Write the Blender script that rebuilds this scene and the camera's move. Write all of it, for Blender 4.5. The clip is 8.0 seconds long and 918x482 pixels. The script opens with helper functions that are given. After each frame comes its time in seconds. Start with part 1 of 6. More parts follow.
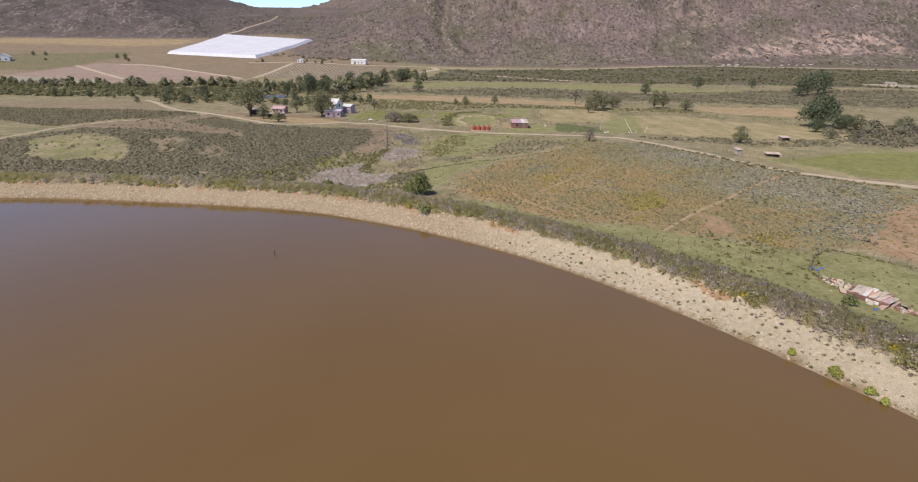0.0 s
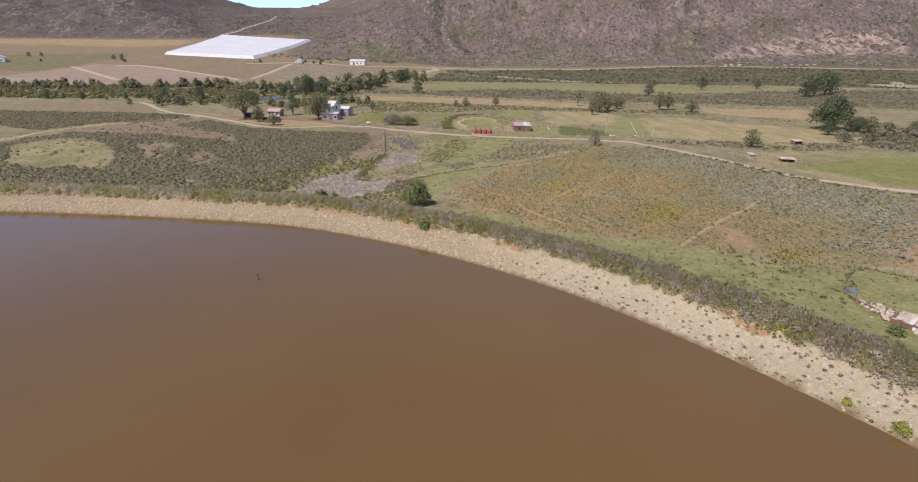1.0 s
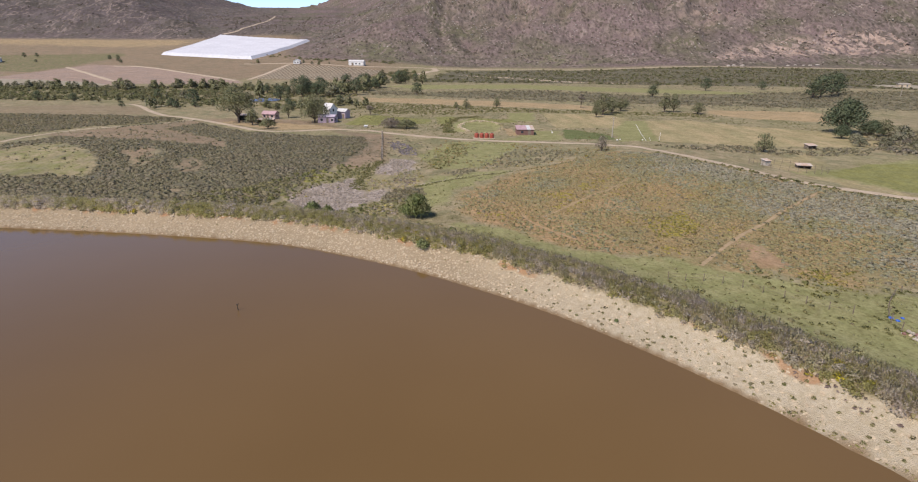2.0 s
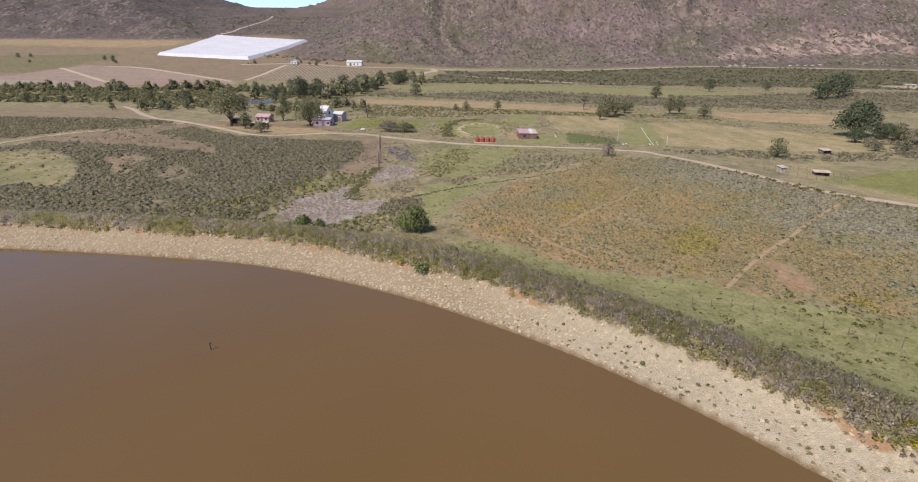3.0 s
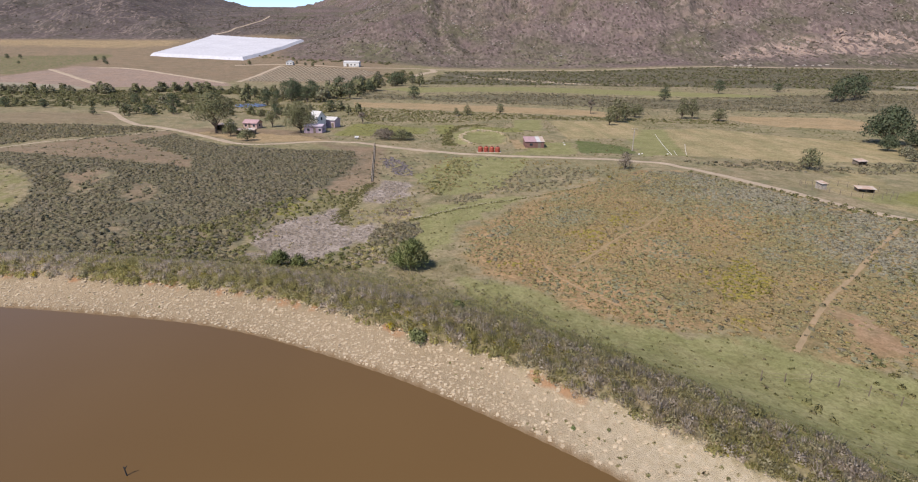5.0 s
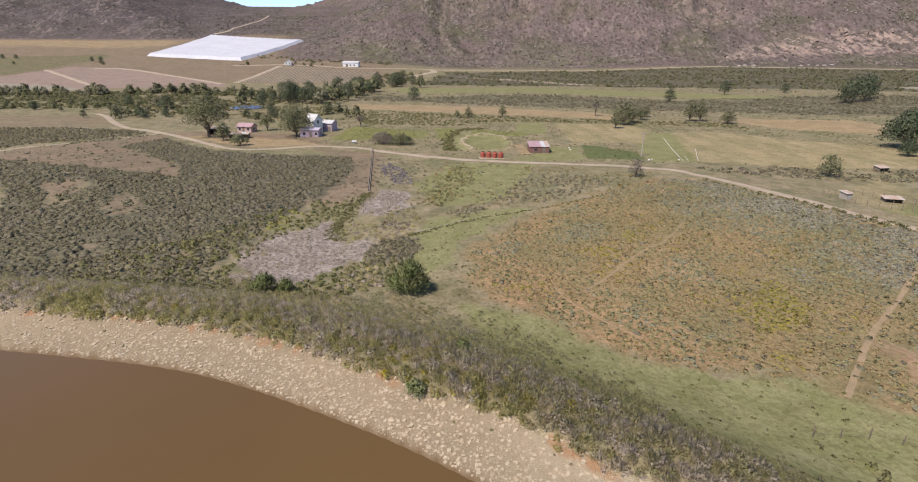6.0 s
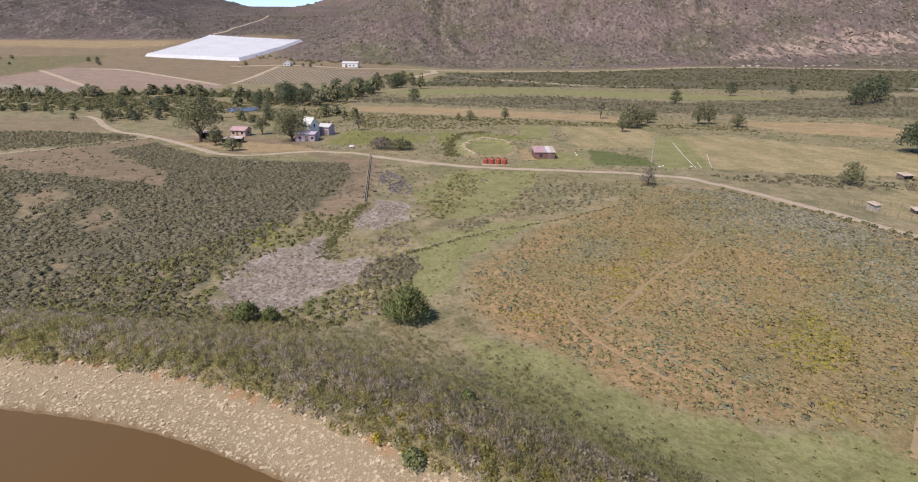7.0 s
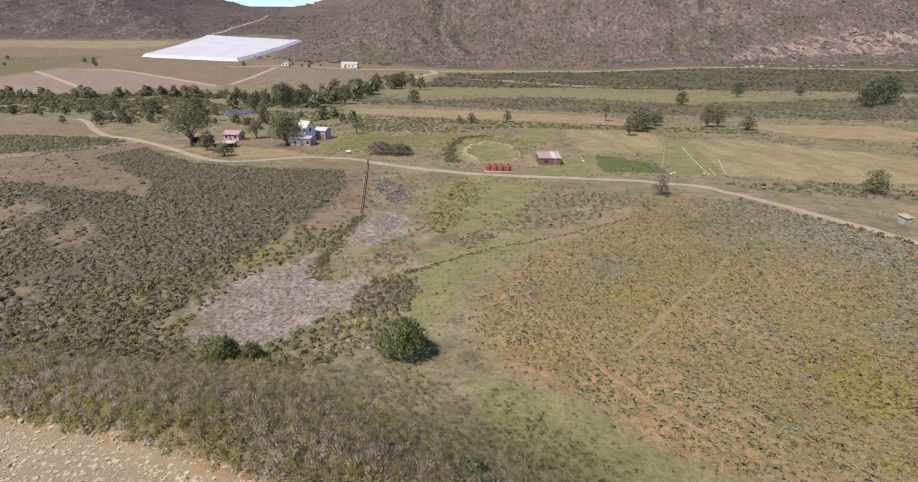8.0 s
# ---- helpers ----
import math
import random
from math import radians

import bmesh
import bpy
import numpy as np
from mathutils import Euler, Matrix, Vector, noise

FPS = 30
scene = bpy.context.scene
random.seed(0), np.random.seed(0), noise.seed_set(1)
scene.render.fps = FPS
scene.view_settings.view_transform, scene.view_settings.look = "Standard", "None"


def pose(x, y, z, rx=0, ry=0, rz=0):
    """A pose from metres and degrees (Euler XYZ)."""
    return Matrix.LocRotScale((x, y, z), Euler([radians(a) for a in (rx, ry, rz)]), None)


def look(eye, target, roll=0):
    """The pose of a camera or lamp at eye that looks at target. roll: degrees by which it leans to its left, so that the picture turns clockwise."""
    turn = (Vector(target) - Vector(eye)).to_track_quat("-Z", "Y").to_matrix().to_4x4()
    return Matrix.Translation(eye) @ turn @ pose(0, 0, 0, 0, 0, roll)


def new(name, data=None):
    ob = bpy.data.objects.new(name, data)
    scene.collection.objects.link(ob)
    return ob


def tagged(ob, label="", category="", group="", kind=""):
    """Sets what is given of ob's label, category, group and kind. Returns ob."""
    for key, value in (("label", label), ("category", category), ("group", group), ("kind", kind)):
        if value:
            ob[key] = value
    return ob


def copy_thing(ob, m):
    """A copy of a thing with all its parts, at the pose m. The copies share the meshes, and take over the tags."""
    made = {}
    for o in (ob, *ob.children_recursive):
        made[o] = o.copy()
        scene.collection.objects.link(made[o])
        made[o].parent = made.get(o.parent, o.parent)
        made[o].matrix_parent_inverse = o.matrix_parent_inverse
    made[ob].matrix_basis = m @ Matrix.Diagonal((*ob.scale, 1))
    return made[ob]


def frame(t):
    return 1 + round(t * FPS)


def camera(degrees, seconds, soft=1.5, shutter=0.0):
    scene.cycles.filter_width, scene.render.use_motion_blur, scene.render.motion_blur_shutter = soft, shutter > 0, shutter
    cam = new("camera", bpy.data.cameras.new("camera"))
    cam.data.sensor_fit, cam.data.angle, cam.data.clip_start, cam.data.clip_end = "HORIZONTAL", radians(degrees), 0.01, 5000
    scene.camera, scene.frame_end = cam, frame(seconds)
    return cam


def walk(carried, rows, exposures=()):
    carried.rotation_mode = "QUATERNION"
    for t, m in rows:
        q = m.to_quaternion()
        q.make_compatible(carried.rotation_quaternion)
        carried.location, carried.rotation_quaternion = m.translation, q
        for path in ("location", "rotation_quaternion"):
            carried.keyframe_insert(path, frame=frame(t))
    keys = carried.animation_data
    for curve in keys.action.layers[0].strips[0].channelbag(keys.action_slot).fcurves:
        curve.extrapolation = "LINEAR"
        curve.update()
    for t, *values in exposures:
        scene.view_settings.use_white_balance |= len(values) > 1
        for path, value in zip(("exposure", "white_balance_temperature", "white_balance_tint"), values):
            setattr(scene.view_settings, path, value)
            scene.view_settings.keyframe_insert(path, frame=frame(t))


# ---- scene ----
cam = camera(81.0, 8.0, soft=1.1)
METRES, EYE, TILT, LEAN, TURN = 59.2, 30.0, 0.0, 0.0, 0.0
ROWS = [
    (0.0, 0.0, 0.0, 0.0, 0.2, -19.89, -0.56),
    (0.5, -0.0025, 0.0582, 0.0018, 0.17, -19.9, -0.52),
    (1.0, -0.0049, 0.1176, 0.0038, 0.17, -19.89, -0.48),
    (1.5, -0.0078, 0.1779, 0.0063, 0.16, -19.89, -0.47),
    (3.0, -0.0178, 0.3638, 0.0133, 0.02, -19.9, -0.43),
    (3.5, -0.0207, 0.4265, 0.016, -0.04, -19.91, -0.42),
    (4.0, -0.024, 0.4897, 0.0185, -0.07, -19.93, -0.4),
    (4.5, -0.0267, 0.5528, 0.0214, -0.08, -19.94, -0.38),
    (6.0, -0.0362, 0.7441, 0.0303, -0.06, -19.99, -0.32),
    (6.5, -0.039, 0.8079, 0.0331, -0.04, -19.99, -0.31),
    (7.0, -0.0422, 0.8716, 0.0359, -0.01, -20.0, -0.32),
    (7.5, -0.0456, 0.9348, 0.0382, -0.01, -20.0, -0.32),
    (8.0, -0.0477, 0.998, 0.0406, 0.01, -20.01, -0.3),
]
walk(cam, [(t, pose(0, 0, EYE, TILT, LEAN, TURN) @ pose(METRES * x, METRES * y, METRES * z, 90 + pitch, roll, yaw)) for t, x, y, z, yaw, pitch, roll in ROWS], [(0.0, 0.53, 6500, 14), (8.0, 0.53, 6500, 14)])

# ---------- daylight: high sun from behind on the left, clear sky ----------
SUN = Vector((-0.42, -0.44, 0.80)).normalized()
world = bpy.data.worlds.new("sky")
scene.world = world
world.use_nodes = True
wn = world.node_tree
sky = wn.nodes.new("ShaderNodeTexSky")
sky.sky_type = "NISHITA"
sky.sun_disc = False
sky.sun_elevation = math.asin(SUN.z)
sky.sun_rotation = math.atan2(SUN.x, SUN.y)
sky.altitude, sky.air_density, sky.dust_density, sky.ozone_density = 1500, 0.6, 0.0, 1.2
wn.links.new(sky.outputs[0], wn.nodes["Background"].inputs[0])
wn.nodes["Background"].inputs[1].default_value = 0.15
sun_data = bpy.data.lights.new("sun", "SUN")
sun_data.energy, sun_data.angle, sun_data.color = 3.55, radians(0.53), (1.0, 0.935, 0.85)
sun = new("sun", sun_data)
sun.matrix_world = look((0, 0, 300), Vector((0, 0, 300)) - SUN)
# ---------- terrain ----------
def smooth_loop(points, steps=8, closed=True):
    """A Catmull-Rom curve through the points."""
    p = np.array(points, float)
    n = len(p)
    out = []
    for i in range(n if closed else n - 1):
        if closed:
            a, b, c, d = p[i - 1], p[i], p[(i + 1) % n], p[(i + 2) % n]
        else:
            a, b, c, d = p[max(i - 1, 0)], p[i], p[i + 1], p[min(i + 2, n - 1)]
        for k in range(steps):
            s = k / steps
            out.append(0.5 * (2 * b + (c - a) * s + (2 * a - 5 * b + 4 * c - d) * s * s + (3 * b - a - 3 * c + d) * s ** 3))
    if not closed:
        out.append(p[-1])
    return np.array(out)


def line_distance(x, y, line, closed=False):
    """Distance of the places x, y from a line of points."""
    best = np.full(np.shape(x), 1e18)
    n = len(line)
    for i in range(n if closed else n - 1):
        (ax, ay), (bx, by) = line[i], line[(i + 1) % n]
        ux, uy = bx - ax, by - ay
        s = np.clip(((x - ax) * ux + (y - ay) * uy) / max(ux * ux + uy * uy, 1e-9), 0, 1)
        best = np.minimum(best, (x - ax - s * ux) ** 2 + (y - ay - s * uy) ** 2)
    return np.sqrt(best)


def inside(x, y, poly):
    res = np.zeros(np.shape(x), bool)
    n = len(poly)
    for i in range(n):
        (ax, ay), (bx, by) = poly[i - 1], poly[i]
        if ay == by:
            continue
        res ^= ((ay > y) != (by > y)) & (x < (bx - ax) * (y - ay) / (by - ay) + ax)
    return res


def signed(x, y, poly):
    """Distance from the edge of a closed outline, positive inside it."""
    return np.where(inside(x, y, poly), 1, -1) * line_distance(x, y, poly, True)


def step(a, b, v):
    s = np.clip((v - a) / (b - a), 0, 1)
    return s * s * (3 - 2 * s)


def waves(x, y, size, seed=0.0, octaves=3):
    """Cheap smooth unevenness between about -1 and 1."""
    out, amp, total = 0.0, 1.0, 0.0
    for k in range(octaves):
        f = 2 * math.pi / size * 1.9 ** k
        for j in range(3):
            a = seed * 1.7 + k * 2.1 + j * 2.4
            out = out + amp * np.sin(f * (0.7 + 0.25 * j) * (x * math.cos(a) + y * math.sin(a)) + 3.1 * a + 1.3 * np.sin(f * 0.53 * (x * math.sin(a) - y * math.cos(a)) + a))
        total += amp * 2.1
        amp *= 0.5
    return out / total


WATER = 4.0
SHORE = smooth_loop([(-170, 60), (-120, 89), (-80, 91.6), (-60, 90.6), (-40, 88.1), (-25, 85.0), (-10, 78.2), (0, 72.0), (10, 64.3),
                     (20, 54.0), (30, 40.4), (39, 25), (52, -5), (50, -60), (0, -120), (-90, -130), (-170, -70), (-190, 0)], 6)
FOOT_R = smooth_loop([(1600, 560), (900, 640), (420, 700), (100, 735), (-60, 712), (-150, 695), (-200, 705), (-236, 790), (-262, 930), (-340, 1200), (-475, 1620), (-610, 2300), (3000, 3500)], 3)
FOOT_L = smooth_loop([(-3200, 480), (-1500, 780), (-900, 875), (-672, 893), (-490, 898), (-400, 918), (-392, 1010), (-430, 1250), (-500, 1560), (-640, 2200), (-980, 3000), (-3000, 3000)], 3)
SADDLE = [(-420, 905), (-330, 950), (-240, 945), (-250, 1300), (-450, 2300), (-800, 2300), (-470, 1300)]


def shore_distance(x, y):
    return -signed(x, y, SHORE)


def dam_profile(d):
    """Height of the dam's bank by the distance from the waterline."""
    return np.interp(d, [-30, -12, 0, 2.6, 4.3, 4.75, 6, 9, 13, 19, 25, 34], [-2.5, -1.0, 4.0, 4.65, 5.35, 5.8, 6.1, 6.1, 5.0, 3.0, 1.7, 0.9])


def land_height(x, y):
    h = 0.8 + 0.25 * waves(x, y, 60, 1) + 0.08 * waves(x, y, 14, 2, 2)
    h = h + 4.2 * np.exp(-(((x + 90) / 48) ** 2 + ((y - 160) / 34) ** 2))
    h = h + 2.4 * np.exp(-(((x - 52) / 30) ** 2 + ((y - 148) / 34) ** 2))
    h = h - 0.7 * np.exp(-(((x + 20) / 10) ** 2 + ((y - 130) / 25) ** 2))
    ring_r = np.hypot((x - 7.6) / 8.2, (y - 225) / 15.5)
    h = h + 0.9 * np.exp(-((ring_r - 1.0) / 0.16) ** 2)
    west = step(20, -170, x)
    rise = np.maximum(y - 500, 0)
    h = h + west * (0.055 * rise + 0.00009 * np.minimum(rise, 500) ** 2) + (1 - west) * 0.018 * np.maximum(y - 480, 0) * step(480, 700, y)
    h = h + step(120, 300, x) * 0.01 * np.maximum(y - 200, 0)
    return h


def mountain_height(x, y):
    sr, sl = signed(x, y, FOOT_R), signed(x, y, FOOT_L)
    wx, wy = x + 60 * waves(x, y, 260, 11, 2), y + 60 * waves(x, y, 300, 13, 2)
    gully = 0.6 * waves(wx + 0.4 * wy, wy * 0.5, 170, 5, 3) + 0.5 * waves(wx - 0.5 * wy, wy * 0.4, 120, 15, 3)
    fine = waves(wx, wy, 46, 8, 3)
    pass_r = 0.56 + 0.44 * step(-0.27, -0.06, x / np.maximum(y, 1))
    r = np.where(sr > 0, pass_r * 0.50 * sr ** 2 / (sr + 90) * (1 + 0.26 * gully * step(20, 220, sr)) + 6.0 * fine * step(10, 120, sr), 0)
    l = np.where(sl > 0, 0.285 * sl ** 2 / (sl + 80) * (1 + 0.16 * waves(x, y * 0.5, 210, 6, 3)) + 5.0 * waves(x, y, 60, 9, 3) * step(10, 80, sl), 0)
    neck = np.where((y > 915) & (x < 0), 0.062 * np.clip(y - 925, 0, 680), 0)
    return 420 * np.tanh(np.maximum(np.maximum(r, l), neck) / 420)


def ground_height(x, y):
    x, y = np.asarray(x, float), np.asarray(y, float)
    d = shore_distance(x, y)
    out = step(10, 34, d)
    bank = dam_profile(d) + 0.10 * waves(x, y, 6, 3, 2) * step(1.0, 4, d)
    return out * (land_height(x, y) + mountain_height(x, y)) + (1 - out) * bank


# ---------- materials ----------
class Nodes:
    """Small helper to write node materials in few lines."""

    def __init__(self, name, rough=0.9, spec=0.2):
        self.mat = bpy.data.materials.new(name)
        self.mat.use_nodes = True
        self.t = self.mat.node_tree
        self.b = self.t.nodes["Principled BSDF"]
        self.b.inputs["Roughness"].default_value = rough
        self.b.inputs["Specular IOR Level"].default_value = spec
        self.where = self.t.nodes.new("ShaderNodeNewGeometry").outputs["Position"]

    def put(self, socket, v):
        if isinstance(v, (int, float)):
            socket.default_value = v
        elif isinstance(v, (tuple, list)):
            socket.default_value = (*v, 1.0) if len(v) == 3 and len(socket.default_value) == 4 else v
        else:
            self.t.links.new(v, socket)

    def noise(self, size, detail=3.0, stretch=None, rough=0.55, at=None, kind="fac"):
        n = self.t.nodes.new("ShaderNodeTexNoise")
        n.inputs["Scale"].default_value = 1.0 / size
        n.inputs["Detail"].default_value = detail
        n.inputs["Roughness"].default_value = rough
        src = at or self.where
        if stretch:
            m = self.t.nodes.new("ShaderNodeMapping")
            m.inputs["Scale"].default_value = stretch
            self.t.links.new(src, m.inputs[0])
            src = m.outputs[0]
        self.t.links.new(src, n.inputs["Vector"])
        return n.outputs[0]

    def cells(self, size, out="Distance", rand=1.0, stretch=None):
        n = self.t.nodes.new("ShaderNodeTexVoronoi")
        n.inputs["Scale"].default_value = 1.0 / size
        n.inputs["Randomness"].default_value = rand
        src = self.where
        if stretch:
            m = self.t.nodes.new("ShaderNodeMapping")
            m.inputs["Scale"].default_value = stretch
            self.t.links.new(src, m.inputs[0])
            src = m.outputs[0]
        self.t.links.new(src, n.inputs["Vector"])
        return n.outputs[out]

    def span(self, v, a, b, lo=0.0, hi=1.0):
        n = self.t.nodes.new("ShaderNodeMapRange")
        for i, w in enumerate((v, a, b, lo, hi)):
            self.put(n.inputs[i], w)
        return n.outputs[0]

    def math(self, op, a, b=0.0):
        n = self.t.nodes.new("ShaderNodeMath")
        n.operation = op
        self.put(n.inputs[0], a), self.put(n.inputs[1], b)
        return n.outputs[0]

    def mix(self, f, a, b, blend="MIX"):
        n = self.t.nodes.new("ShaderNodeMix")
        n.data_type, n.blend_type = "RGBA", blend
        self.put(n.inputs[0], f), self.put(n.inputs[6], a), self.put(n.inputs[7], b)
        return n.outputs[2]

    def attr(self, name):
        n = self.t.nodes.new("ShaderNodeAttribute")
        n.attribute_name = name
        return n.outputs["Fac"]

    def island(self):
        return self.t.nodes.new("ShaderNodeNewGeometry").outputs["Random Per Island"]

    def each(self):
        return self.t.nodes.new("ShaderNodeObjectInfo").outputs["Random"]

    def colour(self, v):
        self.put(self.b.inputs["Base Color"], v)
        return self

    def thin(self, share=0.3):
        """Leaves let part of the light through."""
        tr = self.t.nodes.new("ShaderNodeBsdfTranslucent")
        mix = self.t.nodes.new("ShaderNodeMixShader")
        mix.inputs[0].default_value = share
        src = self.b.inputs["Base Color"].links[0].from_socket
        self.t.links.new(src, tr.inputs[0])
        self.t.links.new(self.b.outputs[0], mix.inputs[1])
        self.t.links.new(tr.outputs[0], mix.inputs[2])
        self.t.links.new(mix.outputs[0], self.t.nodes["Material Output"].inputs[0])
        return self

    def bump(self, height, strength=0.5, depth=0.05):
        n = self.t.nodes.new("ShaderNodeBump")
        n.inputs["Strength"].default_value, n.inputs["Distance"].default_value = strength, depth
        self.put(n.inputs["Height"], height)
        self.t.links.new(n.outputs[0], self.b.inputs["Normal"])
        return self


def simple(name, a, b, size=0.5, rough=0.85, spec=0.2, bump=0.0, metal=0.0):
    """Two-tone surface with patches and grain."""
    m = Nodes(name, rough, spec)
    big, fine = m.noise(size, 3), m.noise(size / 9, 2)
    c = m.mix(m.span(big, 0.35, 0.65), a, b)
    c = m.mix(m.span(fine, 0.3, 0.7, 0.0, 0.35), c, tuple(0.55 * v for v in a))
    m.colour(c)
    m.b.inputs["Metallic"].default_value = metal
    if bump:
        m.bump(fine, bump, size / 9)
    return m.mat


def foliage(name, tones, fleck=0.5, rough=0.75, thin=0.3):
    """Leaves: a tone for each plant, patches over the land, and a tint for each leaf."""
    m = Nodes(name, rough, 0.12)
    tone = m.math("ADD", m.attr("tone"), m.span(m.noise(9.0, 2), 0.3, 0.7, -0.25, 0.25))
    tones = [tuple(1.3 * v for v in t) for t in tones]
    c = tones[0]
    for i, nxt in enumerate(tones[1:]):
        k = len(tones) - 1
        c = m.mix(m.span(tone, (i + 0.25) / k, (i + 0.75) / k), c, nxt)
    c = m.mix(m.span(m.island(), 0.0, 1.0, 0.0, fleck), c, (0.5, 0.5, 0.5), "MULTIPLY")
    leaf = m.noise(0.16, 3)
    c = m.mix(m.span(leaf, 0.38, 0.62, 0.0, 0.6), c, (0.45, 0.45, 0.42), "MULTIPLY")
    m.colour(c).thin(thin)
    return m.mat


def leaf_crown(name, a, b, dry):
    m = Nodes(name, 0.65, 0.2)
    a, b, dry = (tuple(1.4 * v for v in t) for t in (a, b, dry))
    c = m.mix(m.island(), a, b)
    c = m.mix(m.span(m.noise(2.2, 2), 0.5, 0.75), c, dry)
    c = m.mix(m.span(m.each(), 0, 1, 0, 0.4), c, (0.62, 0.62, 0.55), "MULTIPLY")
    m.colour(c).thin(0.25)
    return m.mat


def ground_material():
    m = Nodes("veld_ground", 0.95, 0.08)
    huge, big, mid, fine = m.noise(45, 3), m.noise(11, 4), m.noise(2.6, 4), m.noise(0.6, 3)
    edge = m.span(mid, 0.25, 0.75, -0.28, 0.28)

    def cover(attr, soft=0.16):
        """A cover's share, its outline broken up by the unevenness of the growth."""
        return m.span(m.math("ADD", m.attr(attr), edge), 0.5 - soft, 0.5 + soft)

    # open veld: olive grass, tan where it is dry, thin soil between
    c = m.mix(m.span(big, 0.36, 0.64), (0.26, 0.23, 0.125), (0.355, 0.29, 0.18))
    c = m.mix(m.span(huge, 0.4, 0.62, 0.0, 0.7), c, (0.35, 0.275, 0.18))
    c = m.mix(m.span(m.noise(6, 4), 0.5, 0.64, 0.0, 0.7), c, (0.20, 0.195, 0.112))
    c = m.mix(m.span(mid, 0.5, 0.68, 0.0, 0.8), c, (0.22, 0.205, 0.11))
    c = m.mix(cover("dry", 0.4), c, m.mix(m.span(big, 0.35, 0.65), (0.315, 0.228, 0.155), (0.255, 0.20, 0.135)))
    c = m.mix(cover("lush"), c, m.mix(m.span(mid, 0.3, 0.7), (0.24, 0.237, 0.10), (0.325, 0.297, 0.15)))
    c = m.mix(cover("sward"), c, m.mix(m.span(mid, 0.3, 0.7), (0.265, 0.25, 0.085), (0.225, 0.22, 0.095)))
    small = m.noise(0.42, 3)
    soil = m.mix(cover("russet", 0.35), m.mix(m.span(m.noise(15, 4), 0.44, 0.6), (0.375, 0.262, 0.142), (0.285, 0.225, 0.12)), m.mix(m.span(mid, 0.35, 0.65), (0.50, 0.31, 0.17), (0.40, 0.265, 0.15)))
    c = m.mix(cover("heath"), c, m.mix(m.span(small, 0.42, 0.58, 0, 0.55), soil, (0.225, 0.195, 0.10)))
    soil = m.mix(m.span(mid, 0.35, 0.65), (0.19, 0.157, 0.108), (0.145, 0.132, 0.092))
    c = m.mix(cover("scrub"), c, m.mix(m.span(small, 0.42, 0.58, 0, 0.8), soil, (0.145, 0.138, 0.092)))
    c = m.mix(cover("straw"), c, m.mix(m.span(m.noise(5, 4, (1, 0.25, 1)), 0.35, 0.65), (0.44, 0.345, 0.20), (0.315, 0.27, 0.145)))
    c = m.mix(cover("crop"), c, m.mix(m.span(mid, 0.3, 0.7), (0.125, 0.15, 0.055), (0.18, 0.185, 0.085)))
    c = m.mix(cover("earth"), c, m.mix(m.span(big, 0.35, 0.65), (0.45, 0.325, 0.19), (0.37, 0.28, 0.165)))
    c = m.mix(cover("clay"), c, m.mix(m.span(mid, 0.35, 0.7), (0.40, 0.255, 0.155), (0.37, 0.27, 0.17)))
    c = m.mix(cover("plough"), c, m.mix(m.span(big, 0.3, 0.7), (0.40, 0.285, 0.222), (0.335, 0.255, 0.212)))
    c = m.mix(cover("pale"), c, m.mix(m.span(big, 0.35, 0.7), (0.42, 0.36, 0.29), (0.33, 0.29, 0.21)))
    c = m.mix(cover("litter"), c, m.mix(m.span(fine, 0.35, 0.65), (0.46, 0.385, 0.335), (0.32, 0.26, 0.22)))
    c = m.mix(m.math("MULTIPLY", m.attr("litter"), m.span(m.noise(4.5, 4), 0.45, 0.65, 0, 0.6)), c, (0.27, 0.215, 0.165))
    # shingle of the bank: pale stones with darker gaps
    st = m.cells(0.075)
    stone = m.mix(m.cells(0.075, "Color"), (0.405, 0.31, 0.192), (0.50, 0.405, 0.27))
    stone = m.mix(m.span(st, 0.28, 0.7, 0, 0.6), stone, (0.30, 0.21, 0.13))
    stone = m.mix(m.span(big, 0.45, 0.7, 0, 0.35), stone, (0.49, 0.37, 0.24))
    stone = m.mix(m.attr("sandy"), stone, m.mix(m.span(m.noise(0.5, 4), 0.35, 0.65), (0.50, 0.41, 0.275), (0.58, 0.485, 0.35)))
    c = m.mix(m.attr("shingle"), c, stone)
    c = m.mix(cover("scarp"), c, m.mix(m.span(mid, 0.3, 0.7), (0.42, 0.215, 0.105), (0.44, 0.29, 0.17)))
    c = m.mix(m.attr("damp"), c, (0.26, 0.17, 0.09))
    # mountain: stony brown soil, grey-green heath and pale rock
    tall = (1, 0.5, 0.5)
    rock = m.mix(m.span(m.noise(150, 4), 0.42, 0.58), (0.195, 0.142, 0.136), (0.148, 0.121, 0.103))
    rock = m.mix(m.span(m.noise(38, 5), 0.45, 0.62, 0, 0.7), rock, (0.215, 0.158, 0.15))
    rock = m.mix(m.span(m.noise(75, 5), 0.5, 0.66, 0, 0.75), rock, (0.145, 0.136, 0.08))
    rock = m.mix(m.math("MULTIPLY", m.attr("verdant"), m.span(m.noise(18, 5), 0.35, 0.6)), rock, (0.20, 0.195, 0.105))
